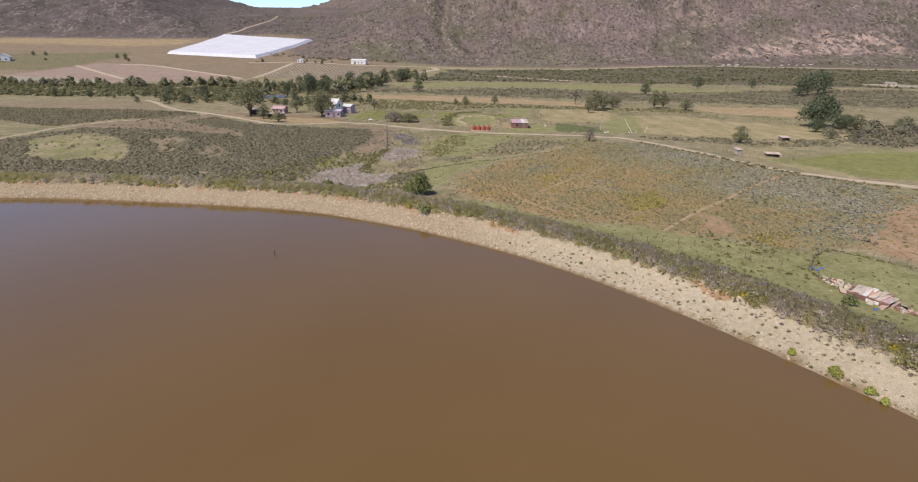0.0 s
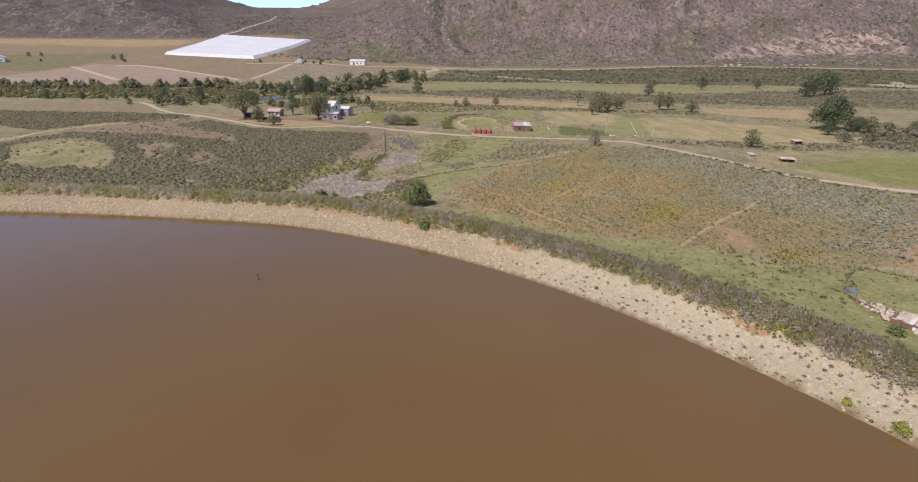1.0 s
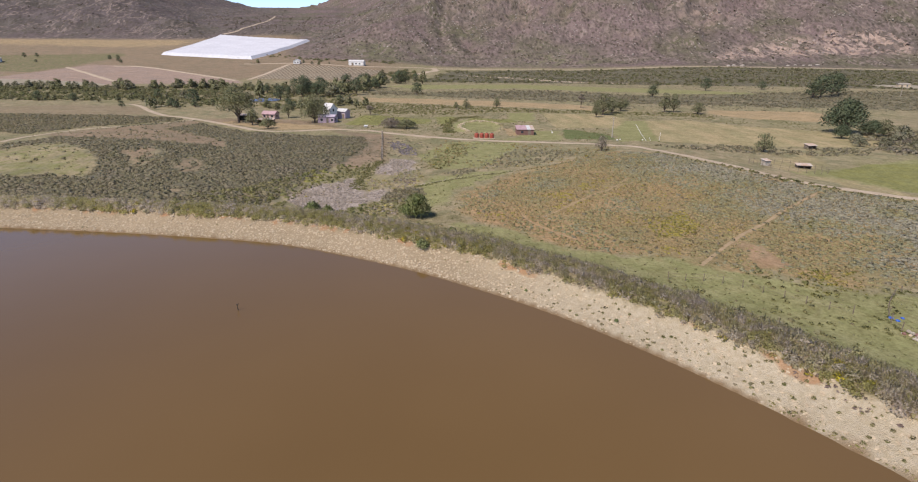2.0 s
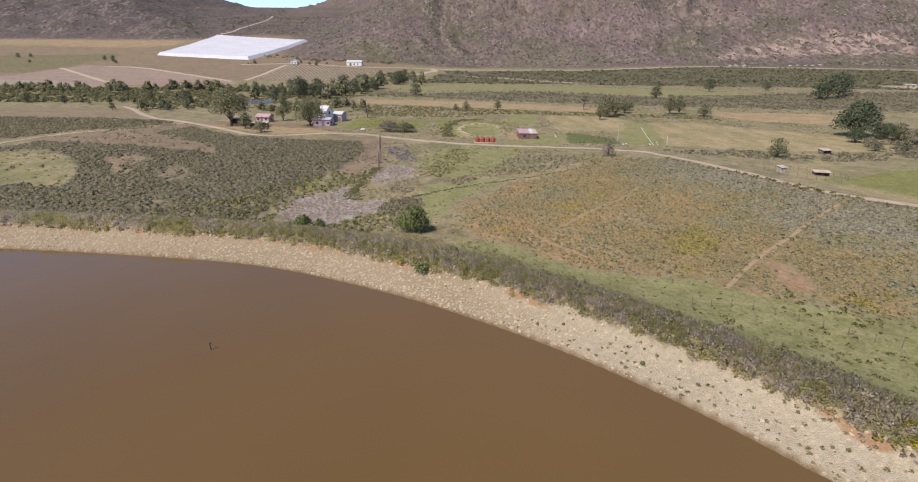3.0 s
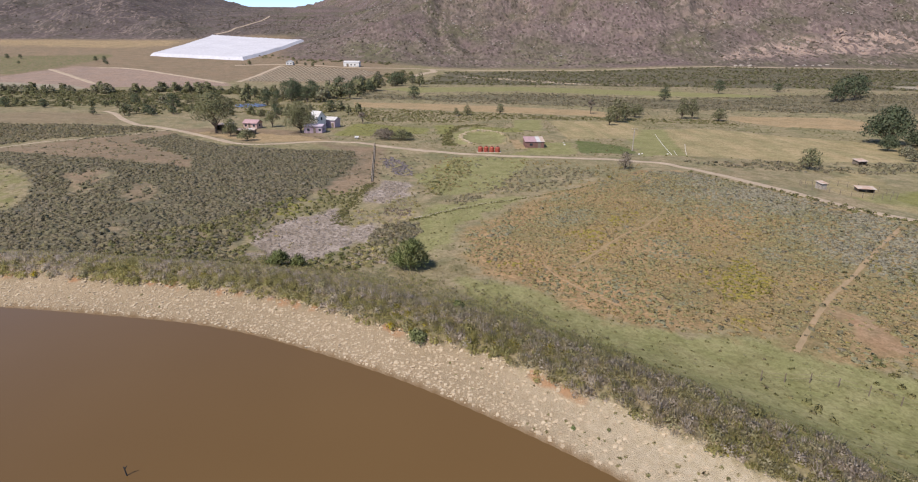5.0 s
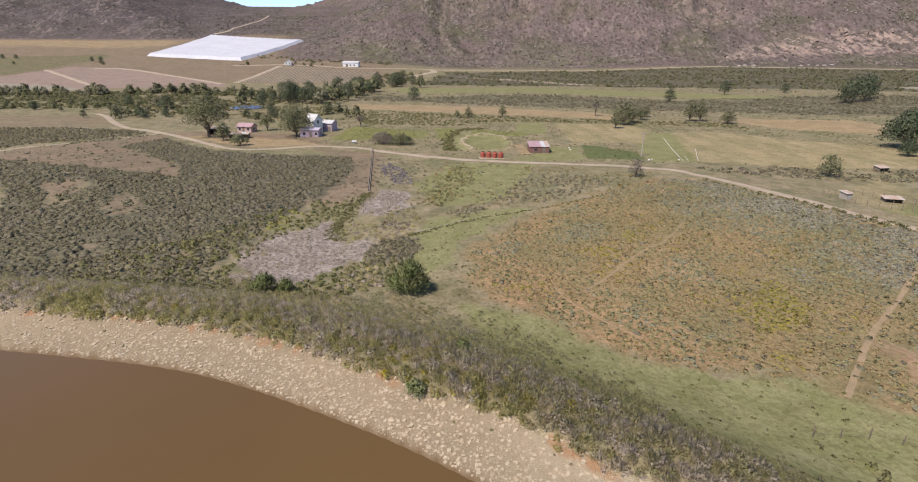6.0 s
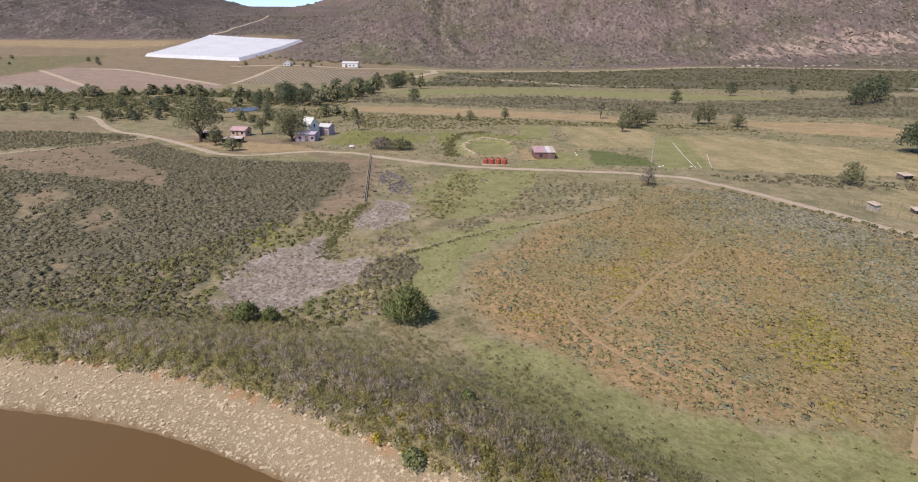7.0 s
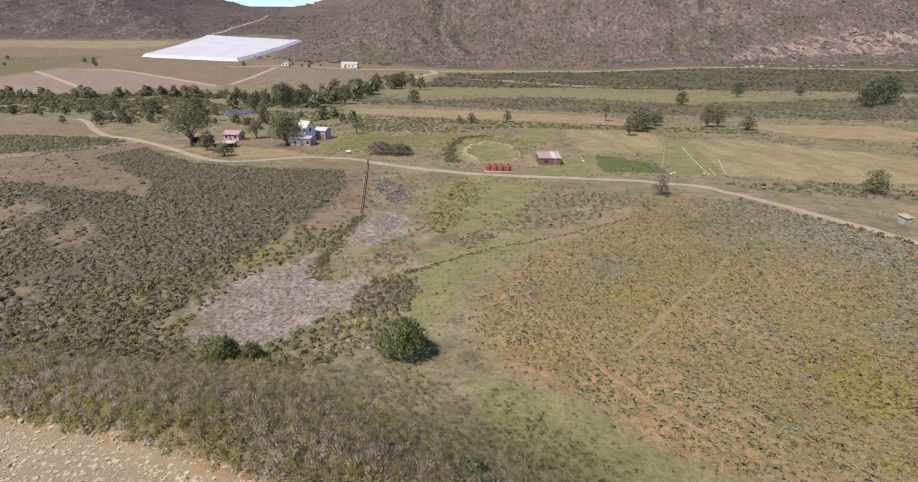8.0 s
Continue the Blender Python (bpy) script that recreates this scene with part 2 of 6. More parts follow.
    # left hill: darker rock, with the bluish haze of distance mixed into its colour
    rock = m.mix(m.math("MULTIPLY", m.attr("dusky_haze"), 0.75), rock, m.mix(m.span(m.noise(26, 5), 0.42, 0.58), (0.135, 0.113, 0.114), (0.085, 0.073, 0.074)))
    # stones and low bushes, too many and too far to be told apart
    stony = m.math("MULTIPLY", m.span(m.cells(3.4, "Color", stretch=tall), 0.60, 0.72), m.span(m.noise(45, 4), 0.38, 0.6, 0.1, 0.75))
    rock = m.mix(stony, rock, (0.30, 0.232, 0.205))
    shrub = m.math("MULTIPLY", m.span(m.cells(4.6, stretch=tall), 0.5, 0.25), m.span(m.noise(30, 4), 0.3, 0.55, 0.2, 0.85))
    rock = m.mix(shrub, rock, m.mix(m.noise(50, 3), (0.08, 0.07, 0.048), (0.108, 0.086, 0.075)))
    c = m.mix(cover("rock", 0.3), c, rock)
    slabs = m.math("MULTIPLY", m.span(m.cells(5.5, "Color", stretch=tall), 0.35, 0.55), m.span(m.noise(14, 4), 0.4, 0.55))
    c = m.mix(m.math("MULTIPLY", m.attr("crag"), slabs), c, m.mix(m.noise(60, 3), (0.46, 0.32, 0.24), (0.40, 0.31, 0.28)))
    turf = m.math("SUBTRACT", 1.0, m.attr("shingle"))
    c = m.mix(m.math("MULTIPLY", turf, m.span(m.noise(1.3, 4), 0.45, 0.62, 0.0, 0.4)), c, (0.74, 0.745, 0.64), "MULTIPLY")
    even = m.span(m.attr("shingle"), 0.0, 1.0, 1.0, 0.35)
    c = m.mix(m.math("MULTIPLY", even, m.span(fine, 0.42, 0.62, 0.0, 0.42)), c, (0.5, 0.48, 0.42), "MULTIPLY")
    c = m.mix(m.math("MULTIPLY", even, m.span(m.noise(0.22, 4), 0.42, 0.62, 0.0, 0.4)), c, (0.5, 0.5, 0.44), "MULTIPLY")
    streak = m.noise(7, 5, (0.6, 1, 1))
    c = m.mix(m.span(streak, 0.38, 0.66, 0.0, 0.25), c, (0.62, 0.61, 0.56), "MULTIPLY")
    c = m.mix(m.math("MULTIPLY", turf, m.span(m.noise(3.4, 4), 0.42, 0.66, 0.0, 0.35)), c, (0.58, 0.58, 0.52), "MULTIPLY")
    m.colour(c)
    far = m.math("MULTIPLY", m.span(m.noise(9, 4, (1, 0.6, 0.6)), 0, 1, 0, 13), m.attr("rock"))
    near = m.math("ADD", m.math("MULTIPLY", fine, m.math("MULTIPLY", even, 0.8)), m.math("MULTIPLY", m.math("SUBTRACT", 0.6, st), m.attr("shingle")))
    m.bump(m.math("ADD", far, near), 0.8, 0.16)
    return m.mat


def water_material():
    m = Nodes("muddy_water", 0.07, 0.5)
    c = m.mix(m.span(m.noise(40, 3), 0.35, 0.65), (0.123, 0.071, 0.025), (0.137, 0.080, 0.029))
    m.colour(c)
    m.b.inputs["IOR"].default_value = 1.33
    m.bump(m.math("ADD", m.noise(1.2, 3), m.math("MULTIPLY", m.noise(0.28, 2), 0.3)), 0.35, 0.02)
    return m.mat


GROUND, WATERY = ground_material(), water_material()
TRACK = simple("dirt_track", (0.46, 0.365, 0.265), (0.37, 0.29, 0.205), 3.0, 0.95, 0.1, 0.4)
CLAYTRACK = simple("clay_track", (0.375, 0.265, 0.16), (0.30, 0.225, 0.13), 1.2, 0.95, 0.1, 0.4)
STONE = simple("pale_stone", (0.60, 0.485, 0.335), (0.46, 0.355, 0.235), 0.6, 0.9, 0.2, 0.5)
BELT = foliage("bank_shrub", [(0.40, 0.365, 0.155), (0.57, 0.485, 0.405), (0.49, 0.43, 0.225), (0.57, 0.485, 0.395), (0.61, 0.535, 0.215)], 0.2, thin=0.6)
BANKBUSH = foliage("bank_bush_leaf", [(0.33, 0.305, 0.13), (0.43, 0.37, 0.285), (0.355, 0.325, 0.17), (0.46, 0.39, 0.315)], 0.25, thin=0.48)
HEATHLEAF = foliage("heath_leaf", [(0.38, 0.312, 0.085), (0.41, 0.302, 0.158), (0.35, 0.298, 0.145), (0.33, 0.308, 0.19), (0.37, 0.333, 0.24)], 0.3, thin=0.42)
GREYLEAF = foliage("grey_bush_leaf", [(0.265, 0.238, 0.138), (0.30, 0.258, 0.174), (0.27, 0.244, 0.15), (0.315, 0.27, 0.19)], 0.25, thin=0.48)
GRASS = foliage("tall_grass", [(0.37, 0.355, 0.145), (0.45, 0.39, 0.25), (0.39, 0.37, 0.165), (0.45, 0.39, 0.295)], 0.2, thin=0.65)
REED = foliage("dead_reed", [(0.47, 0.41, 0.36), (0.37, 0.31, 0.275), (0.52, 0.455, 0.39)], 0.35, thin=0.5)
LIME = foliage("lime_leaf", [(0.275, 0.25, 0.075), (0.25, 0.235, 0.08), (0.30, 0.27, 0.10)], 0.3)
BRUSH = foliage("dead_brush", [(0.22, 0.16, 0.135), (0.30, 0.235, 0.20), (0.18, 0.135, 0.11)], 0.4)
LILAC = foliage("lilac_grey_leaf", [(0.28, 0.235, 0.185), (0.235, 0.20, 0.155), (0.30, 0.255, 0.205)], 0.4)
LAVENDERLEAF = foliage("lavender_leaf", [(0.31, 0.265, 0.27), (0.26, 0.225, 0.225), (0.33, 0.285, 0.29)], 0.3)
YELLOW = foliage("yellow_bloom", [(0.42, 0.34, 0.03), (0.30, 0.27, 0.05), (0.36, 0.30, 0.04)], 0.3)
GREENBUSH = foliage("green_bush_leaf", [(0.20, 0.20, 0.08), (0.28, 0.25, 0.12), (0.225, 0.215, 0.09), (0.30, 0.255, 0.155)], thin=0.38)
MOUNTBUSH = foliage("mountain_bush_leaf", [(0.14, 0.122, 0.078), (0.17, 0.14, 0.11), (0.12, 0.108, 0.066), (0.18, 0.145, 0.12)], 0.3, thin=0.3)
OLIVEBUSH = foliage("olive_bush_leaf", [(0.155, 0.16, 0.07), (0.205, 0.19, 0.10), (0.17, 0.168, 0.078), (0.23, 0.205, 0.13)], 0.3, thin=0.4)
BARK = simple("bark", (0.19, 0.145, 0.11), (0.12, 0.09, 0.07), 0.6, 0.95, 0.1, 0.5)
LEAF_DARK = leaf_crown("dark_leaves", (0.055, 0.072, 0.04), (0.10, 0.115, 0.062), (0.115, 0.115, 0.07))
LEAF_OLIVE = leaf_crown("olive_leaves", (0.10, 0.105, 0.052), (0.17, 0.165, 0.085), (0.20, 0.17, 0.11))
LEAF_GREEN = leaf_crown("green_leaves", (0.10, 0.125, 0.045), (0.165, 0.185, 0.075), (0.20, 0.19, 0.095))
LEAF_LIME = leaf_crown("lime_leaves", (0.24, 0.26, 0.05), (0.33, 0.32, 0.08), (0.30, 0.27, 0.09))
LEAF_SAGE = leaf_crown("sage_leaves", (0.135, 0.135, 0.08), (0.205, 0.19, 0.12), (0.22, 0.19, 0.145))
LEAF_GREY = leaf_crown("grey_twigs", (0.15, 0.12, 0.095), (0.20, 0.165, 0.13), (0.11, 0.105, 0.06))
WHITEWALL = simple("white_wall", (0.78, 0.75, 0.70), (0.68, 0.64, 0.58), 1.5, 0.9, 0.2, 0.1)
PINKWALL = simple("pink_wall", (0.62, 0.43, 0.37), (0.54, 0.37, 0.32), 1.5, 0.9, 0.2, 0.1)
LILACWALL = simple("lilac_wall", (0.50, 0.38, 0.42), (0.43, 0.32, 0.36), 1.5, 0.9, 0.2, 0.1)
BROWNWALL = simple("brown_wall", (0.24, 0.13, 0.105), (0.18, 0.10, 0.08), 1.2, 0.9, 0.2, 0.2)
TIN = simple("tin_roof", (0.62, 0.60, 0.57), (0.50, 0.48, 0.46), 1.2, 0.6, 0.3, 0.1)
LILACTIN = simple("lilac_roof", (0.56, 0.47, 0.53), (0.47, 0.40, 0.46), 1.2, 0.6, 0.3, 0.1)
REDTIN = simple("faded_red_roof", (0.50, 0.33, 0.33), (0.38, 0.24, 0.24), 0.9, 0.6, 0.3, 0.1)
RUST = simple("rusty_sheet", (0.46, 0.30, 0.21), (0.55, 0.49, 0.42), 0.9, 0.7, 0.3, 0.2)
ORANGERUST = simple("orange_rust", (0.46, 0.23, 0.12), (0.42, 0.30, 0.22), 0.5, 0.8, 0.2, 0.2)
TANK = simple("red_tank", (0.36, 0.075, 0.04), (0.29, 0.06, 0.035), 0.8, 0.5, 0.4)
GLASS = simple("dark_window", (0.03, 0.035, 0.045), (0.05, 0.055, 0.065), 0.5, 0.1, 0.5)
WOOD = simple("grey_wood", (0.25, 0.20, 0.15), (0.17, 0.135, 0.10), 0.4, 0.9, 0.1, 0.3)
NET = simple("white_net", (0.60, 0.585, 0.60), (0.53, 0.515, 0.535), 25, 0.8, 0.2)
BLUE = simple("blue_plastic", (0.03, 0.10, 0.45), (0.05, 0.15, 0.55), 0.3, 0.4, 0.4)
RUBBLE = simple("rubble", (0.46, 0.41, 0.34), (0.33, 0.27, 0.22), 0.5, 0.9, 0.1, 0.5)
CRAGROCK = simple("crag_rock", (0.40, 0.29, 0.225), (0.31, 0.245, 0.215), 9.0, 0.9, 0.1, 0.3)
PINKRUBBLE = simple("pink_rubble", (0.47, 0.31, 0.255), (0.38, 0.25, 0.205), 0.4, 0.9, 0.1, 0.4)
RUBBER = simple("black_rubber", (0.03, 0.03, 0.03), (0.05, 0.05, 0.045), 0.3, 0.8, 0.2)
VINE = simple("vine_leaf", (0.50, 0.42, 0.30), (0.43, 0.36, 0.25), 1.5, 0.9, 0.1, 0.3)
BLUEWATER = simple("pond_water", (0.085, 0.12, 0.23), (0.10, 0.14, 0.26), 3, 0.3, 0.35)


# ---------- ground: one sheet to the horizon ----------
def mesh_object(name, verts, faces, material, parent=None, smooth=False):
    me = bpy.data.meshes.new(name)
    me.from_pydata([tuple(v) for v in verts] if not isinstance(verts, np.ndarray) else verts.tolist(), [], faces if not isinstance(faces, np.ndarray) else faces.tolist())
    me.materials.append(material)
    if smooth:
        me.polygons.foreach_set("use_smooth", np.ones(len(me.polygons), bool))
    ob = new(name, me)
    if parent is not None:
        ob.parent = parent
    return ob


def warp(x, y, wobble):
    """Shifts places to and fro, so that outlines wander."""
    return x + wobble * waves(x, y, 6 * wobble, 4, 3), y + wobble * waves(x, y, 6 * wobble, 7, 3)


def share(poly, soft=3.0, wobble=0.0):
    """How far the places of the ground lie inside an outline: 0.5 on its edge."""
    line = np.array(poly, float)
    lo, hi = line.min(0) - 3 * soft - 2 * wobble - 5, line.max(0) + 3 * soft + 2 * wobble + 5
    pick = (GX > lo[0]) & (GX < hi[0]) & (GY > lo[1]) & (GY < hi[1])
    out = np.zeros(GX.shape)
    x, y = GX[pick], GY[pick]
    if wobble:
        x, y = warp(x, y, wobble)
    out[pick] = np.clip(0.5 + signed(x, y, line) / (2 * soft), 0, 1)
    return out


ring = np.concatenate([[4, 10, 18], 25 * 1.03 ** np.arange(0, 27), 55.5 * 1.012 ** np.arange(0, 72), 131.5 * 1.012 ** np.arange(0, 141), 706 * 1.014 ** np.arange(0, 138)])
turn = np.concatenate([np.arange(-50, 50.01, 0.24), np.arange(54, 309, 4.0)])
RR, TT = np.meshgrid(ring, np.radians(turn), indexing="ij")
GX, GY = RR * np.sin(TT), RR * np.cos(TT)
GD = shore_distance(GX, GY)
GZ = ground_height(GX, GY)
nr, nt = GX.shape
idx = np.arange(nr * nt).reshape(nr, nt)
nxt = np.roll(idx, -1, axis=1)
quads = np.stack([idx[:-1].ravel(), nxt[:-1].ravel(), nxt[1:].ravel(), idx[1:].ravel()], 1)[:, ::-1]
gverts = np.stack([GX.ravel(), GY.ravel(), GZ.ravel()], 1)
gverts = np.vstack([gverts, [[0, 0, float(ground_height(0.0, 0.0))]]])
ground = mesh_object("ground", gverts, quads.tolist() + [[nr * nt, int(b), int(a)] for a, b in zip(idx[0], nxt[0])], GROUND, smooth=True)
tagged(ground, "dry olive veld with bare earth, fields and stony mountain slopes", "ground", kind="structure")

HEATH_EAST = [(0.3, 127), (8, 138), (15, 147), (33, 160), (46, 169), (55, 166), (62, 152), (75, 134), (95, 122), (99, 111), (80, 96), (66, 80), (58, 79), (45, 80), (34, 89), (17, 92), (9, 102), (4, 106), (0, 111), (-1.5, 119)]
HEATH_WEST = [(-140, 128), (-107, 122), (-79, 111), (-50, 104), (-36, 103), (-33, 110), (-38, 116), (-38, 125), (-36, 134), (-33, 146), (-30, 165), (-29, 186), (-34, 200), (-50, 199), (-75, 205), (-92, 219), (-112, 242), (-128, 226), (-135, 200), (-133, 165), (-150, 140)]
BARE_WEST = [[(-142, 198), (-132, 216), (-122, 229), (-112, 241), (-104, 236), (-109, 214), (-98, 205), (-84, 188), (-72, 177), (-63, 160), (-74, 164), (-86, 166), (-102, 173), (-121, 186)],
             [(-70, 142), (-69.5, 147.5), (-66, 148), (-62, 142), (-60.5, 133.5), (-65, 135)],
             [(-88, 151), (-86, 157), (-79.5, 155.5), (-76.5, 145), (-76, 139), (-80, 142)],
             [(-64.5, 124), (-60, 125), (-57.8, 121.5), (-61, 120)], [(-46, 161), (-43, 165), (-40, 158), (-44, 157)], [(-48, 122), (-44, 124), (-42.5, 120), (-45.8, 118)]]
TAN_PATCH = [(-125, 155), (-122, 170), (-110, 164), (-97, 153), (-88, 143), (-83.5, 132), (-102, 130), (-111, 137)]
REEDS = [[(-37, 124), (-34.4, 128.5), (-29.7, 134.5), (-26.8, 140.5), (-24, 137), (-23.2, 129.6), (-20.7, 126.2), (-19.1, 121), (-21.2, 116), (-24.6, 110), (-29.4, 110.5), (-34, 110.5), (-35.4, 113.7), (-32.7, 115.2), (-35.5, 119)],
         [(-20.7, 126.2), (-18.4, 130.7), (-15.2, 131.6), (-15.3, 127), (-17.2, 120.8), (-19.1, 120.9)],
         [(-22.2, 151.5), (-19.3, 160.6), (-13.7, 162.3), (-12, 156), (-13.3, 148), (-18.9, 143.9), (-21.4, 145.1)]]
LAVENDER = [(-24, 187.6), (-21, 192), (-13.8, 177), (-12.2, 165.6), (-18.1, 169.2)]
RUSSET = [[(1, 126), (-0.5, 113), (4, 104.5), (13.5, 97), (18, 91), (26, 90), (25, 99), (19.3, 106.5), (12, 114.5), (5, 125)], [(17, 110), (29, 124), (43, 135), (58, 129), (46.7, 119), (27, 109.5)], [(37, 164), (51, 175), (58, 166), (46, 154)], [(4, 128), (12, 140), (16, 138), (9, 126)]]
FOOTPATHS = [[(14.8, 109.4), (18.5, 113), (22, 117.3), (25.8, 121.7), (32.3, 127.2), (37.6, 134.4)], [(11.3, 110.5), (12.2, 106.6), (14.2, 103.3), (16.1, 100.5), (19, 97)]]
GOLDEN = [[(36.4, 118), (35, 110), (31, 99.5), (29.5, 89.5), (34.3, 88.5), (40.5, 103.5), (44, 114.5)], [(16, 124), (27, 132), (30, 128), (20, 119)], [(47.5, 84), (57, 86), (52, 77), (44, 77)]]
GREEN_PATCHES = [[(2, 88), (20, 75), (34, 60), (38, 62), (47, 78), (45, 80), (34, 89), (17, 92), (9, 102), (-2, 106)], [(-9, 112), (-3, 120), (-2, 128), (6, 138), (13, 147), (4, 147), (-8, 140), (-9, 128)], [(-13, 167), (-5, 190), (3, 192), (19, 192), (14, 172), (8, 155), (-5, 149)],
                 [(52, 193), (62, 251), (82, 252), (72, 195)], [(22.5, 279), (35.6, 280), (30.7, 244), (20.4, 251)], [(28, 220), (37, 219), (34.2, 197), (15, 197)],
                 [(36, 62), (47, 78), (62, 77), (70, 60), (52, 38), (44, 34)],
                 [(-3, 212), (-4, 240), (2, 250), (15, 240), (14, 214)], [(80, 146), (93, 152), (130, 168), (190, 160), (150, 112), (118, 122), (98, 130)],
                 [(-60, 450), (-43, 467), (50, 482), (149, 446), (203, 403), (201, 385), (133, 405), (42, 440), (-32, 425)]]
STRAW_PATCHES = [[(38.6, 277), (70, 273), (74, 259), (61, 228), (37, 227)], [(80, 252), (97, 255), (117, 237), (160, 212), (130, 188), (100, 188), (66, 195)]]
EARTH_PATCHES = [[(-61, 352), (-10, 347), (65, 318), (75, 303), (66, 291), (28, 303), (-26, 318), (-56, 329)], [(120, 283), (126, 295), (176, 291), (180, 262), (156, 250), (130, 262)],
                 [(40, 163), (53.5, 171), (55, 160), (40, 153)], [(16.5, 206), (16, 222), (20, 226), (20, 206)], [(-100, 236), (-88, 240), (-60, 232), (-45, 220), (-68, 214), (-80, 222)]]
PASTURE = [(-700, 700), (-533, 716), (-428, 742), (-409, 713), (-406, 665), (-408, 598), (-410, 552), (-560, 560)]
CROP_PATCHES = [[(39, 224), (52, 212), (53.6, 198), (35.2, 199)]]
SWARD = [[(-47, 232), (-44, 262), (-12, 252), (-14, 238), (-30, 231)], [(90.9, 146.8), (112, 162), (139, 163), (150, 150), (109, 125), (99.7, 129.5)], [(-9, 236), (-12, 262), (-3, 262), (-4, 236)], [(2, 240), (24, 243), (22, 252), (4, 256)]]
TAN_YARD = [[(78, 161), (108, 179.5), (101, 161), (94, 152), (83, 144), (80, 146)], [(83, 144), (95, 141), (99, 125), (101, 121), (96, 120), (87, 130)]]
CLAY_PATCHES = [[(45, 96.5), (47.5, 95.5), (47.6, 89.5), (46.4, 85.3), (43, 85.3), (43.4, 92)], [(66, 86), (79, 98), (95, 108), (90, 84), (68, 73), (63, 79)]]
CRAG = [(330, 752), (345, 768), (378, 795), (406, 794), (472, 819), (527, 823), (565, 829), (600, 800), (590, 750), (497, 754), (406, 757)]
RIVER_BED = [(-4, 598), (50, 562), (96, 514), (150, 500), (153, 508), (106, 524), (64, 572), (4, 606)]
FOOT_BUSH = [(-40, 505), (100, 500), (200, 470), (330, 425), (700, 380), (720, 630), (420, 690), (330, 700), (80, 690), (-15, 660)]
VALLEY_BUSH = [(-60, 372), (65, 335), (200, 300), (330, 280), (400, 330), (330, 410), (203, 404), (133, 382), (42, 424), (-32, 391), (-70, 430)]
PLOUGH_PATCHES = [[(-412, 545), (-399, 625), (-331, 608), (-198, 510), (-180, 476), (-312, 433), (-420, 430)]]
RED_HILL = [(-900, 830), (-613, 812), (-444, 790), (-390, 835), (-401, 915), (-690, 915), (-900, 900)]
FALLOW = [(-340, 616), (-312, 690), (-214, 653), (-190, 640), (-196, 512)]
VINE_PATCH = [(-186, 513), (-191, 642), (-80, 618), (-82, 574), (-96, 512)]
FARMYARD = [(-112, 245), (-86, 250), (-60, 244), (-48, 230), (-46, 221), (-70, 213), (-95, 232)]
DRY_SLOPE = [(-38, 148), (-36, 200), (-50, 216), (-24, 206), (-22.5, 180), (-21, 160), (-26, 148)]
RIVER_FIELD = [(-202, 297), (-160, 290), (-137, 258), (-168, 254), (-260, 270)]
PALE_PATCHES = [[(326, 445), (338, 478), (372, 474), (420, 445), (380, 430)], [(-354, 429), (-420, 500), (-372, 500), (-300, 470), (-270, 440)]]


def cover(patches, soft, wobble):
    out = np.zeros(GX.shape)
    for p in patches:
        out = np.maximum(out, share(p, soft, wobble))
    return out


heath_bare = np.maximum(cover(BARE_WEST[:1] + [TAN_PATCH], 1.6, 1.6), 0.75 * cover(BARE_WEST[1:], 2.0, 2.6))
rock = np.clip(0.5 + np.maximum(np.maximum(signed(GX, GY, FOOT_R), signed(GX, GY, FOOT_L)), signed(GX, GY, np.array(SADDLE, float))) / 40, 0, 1)
crag = share(CRAG, 6, 4) + 0.6 * np.exp(-(((GX - 375) / 50) ** 2 + ((GY - 910) / 35) ** 2)) + 0.45 * np.exp(-(((GX - 245) / 18) ** 2 + ((GY - 830) / 25) ** 2)) + 0.3 * np.exp(-(((GX - 60) / 100) ** 2 + ((GY - 960) / 80) ** 2))
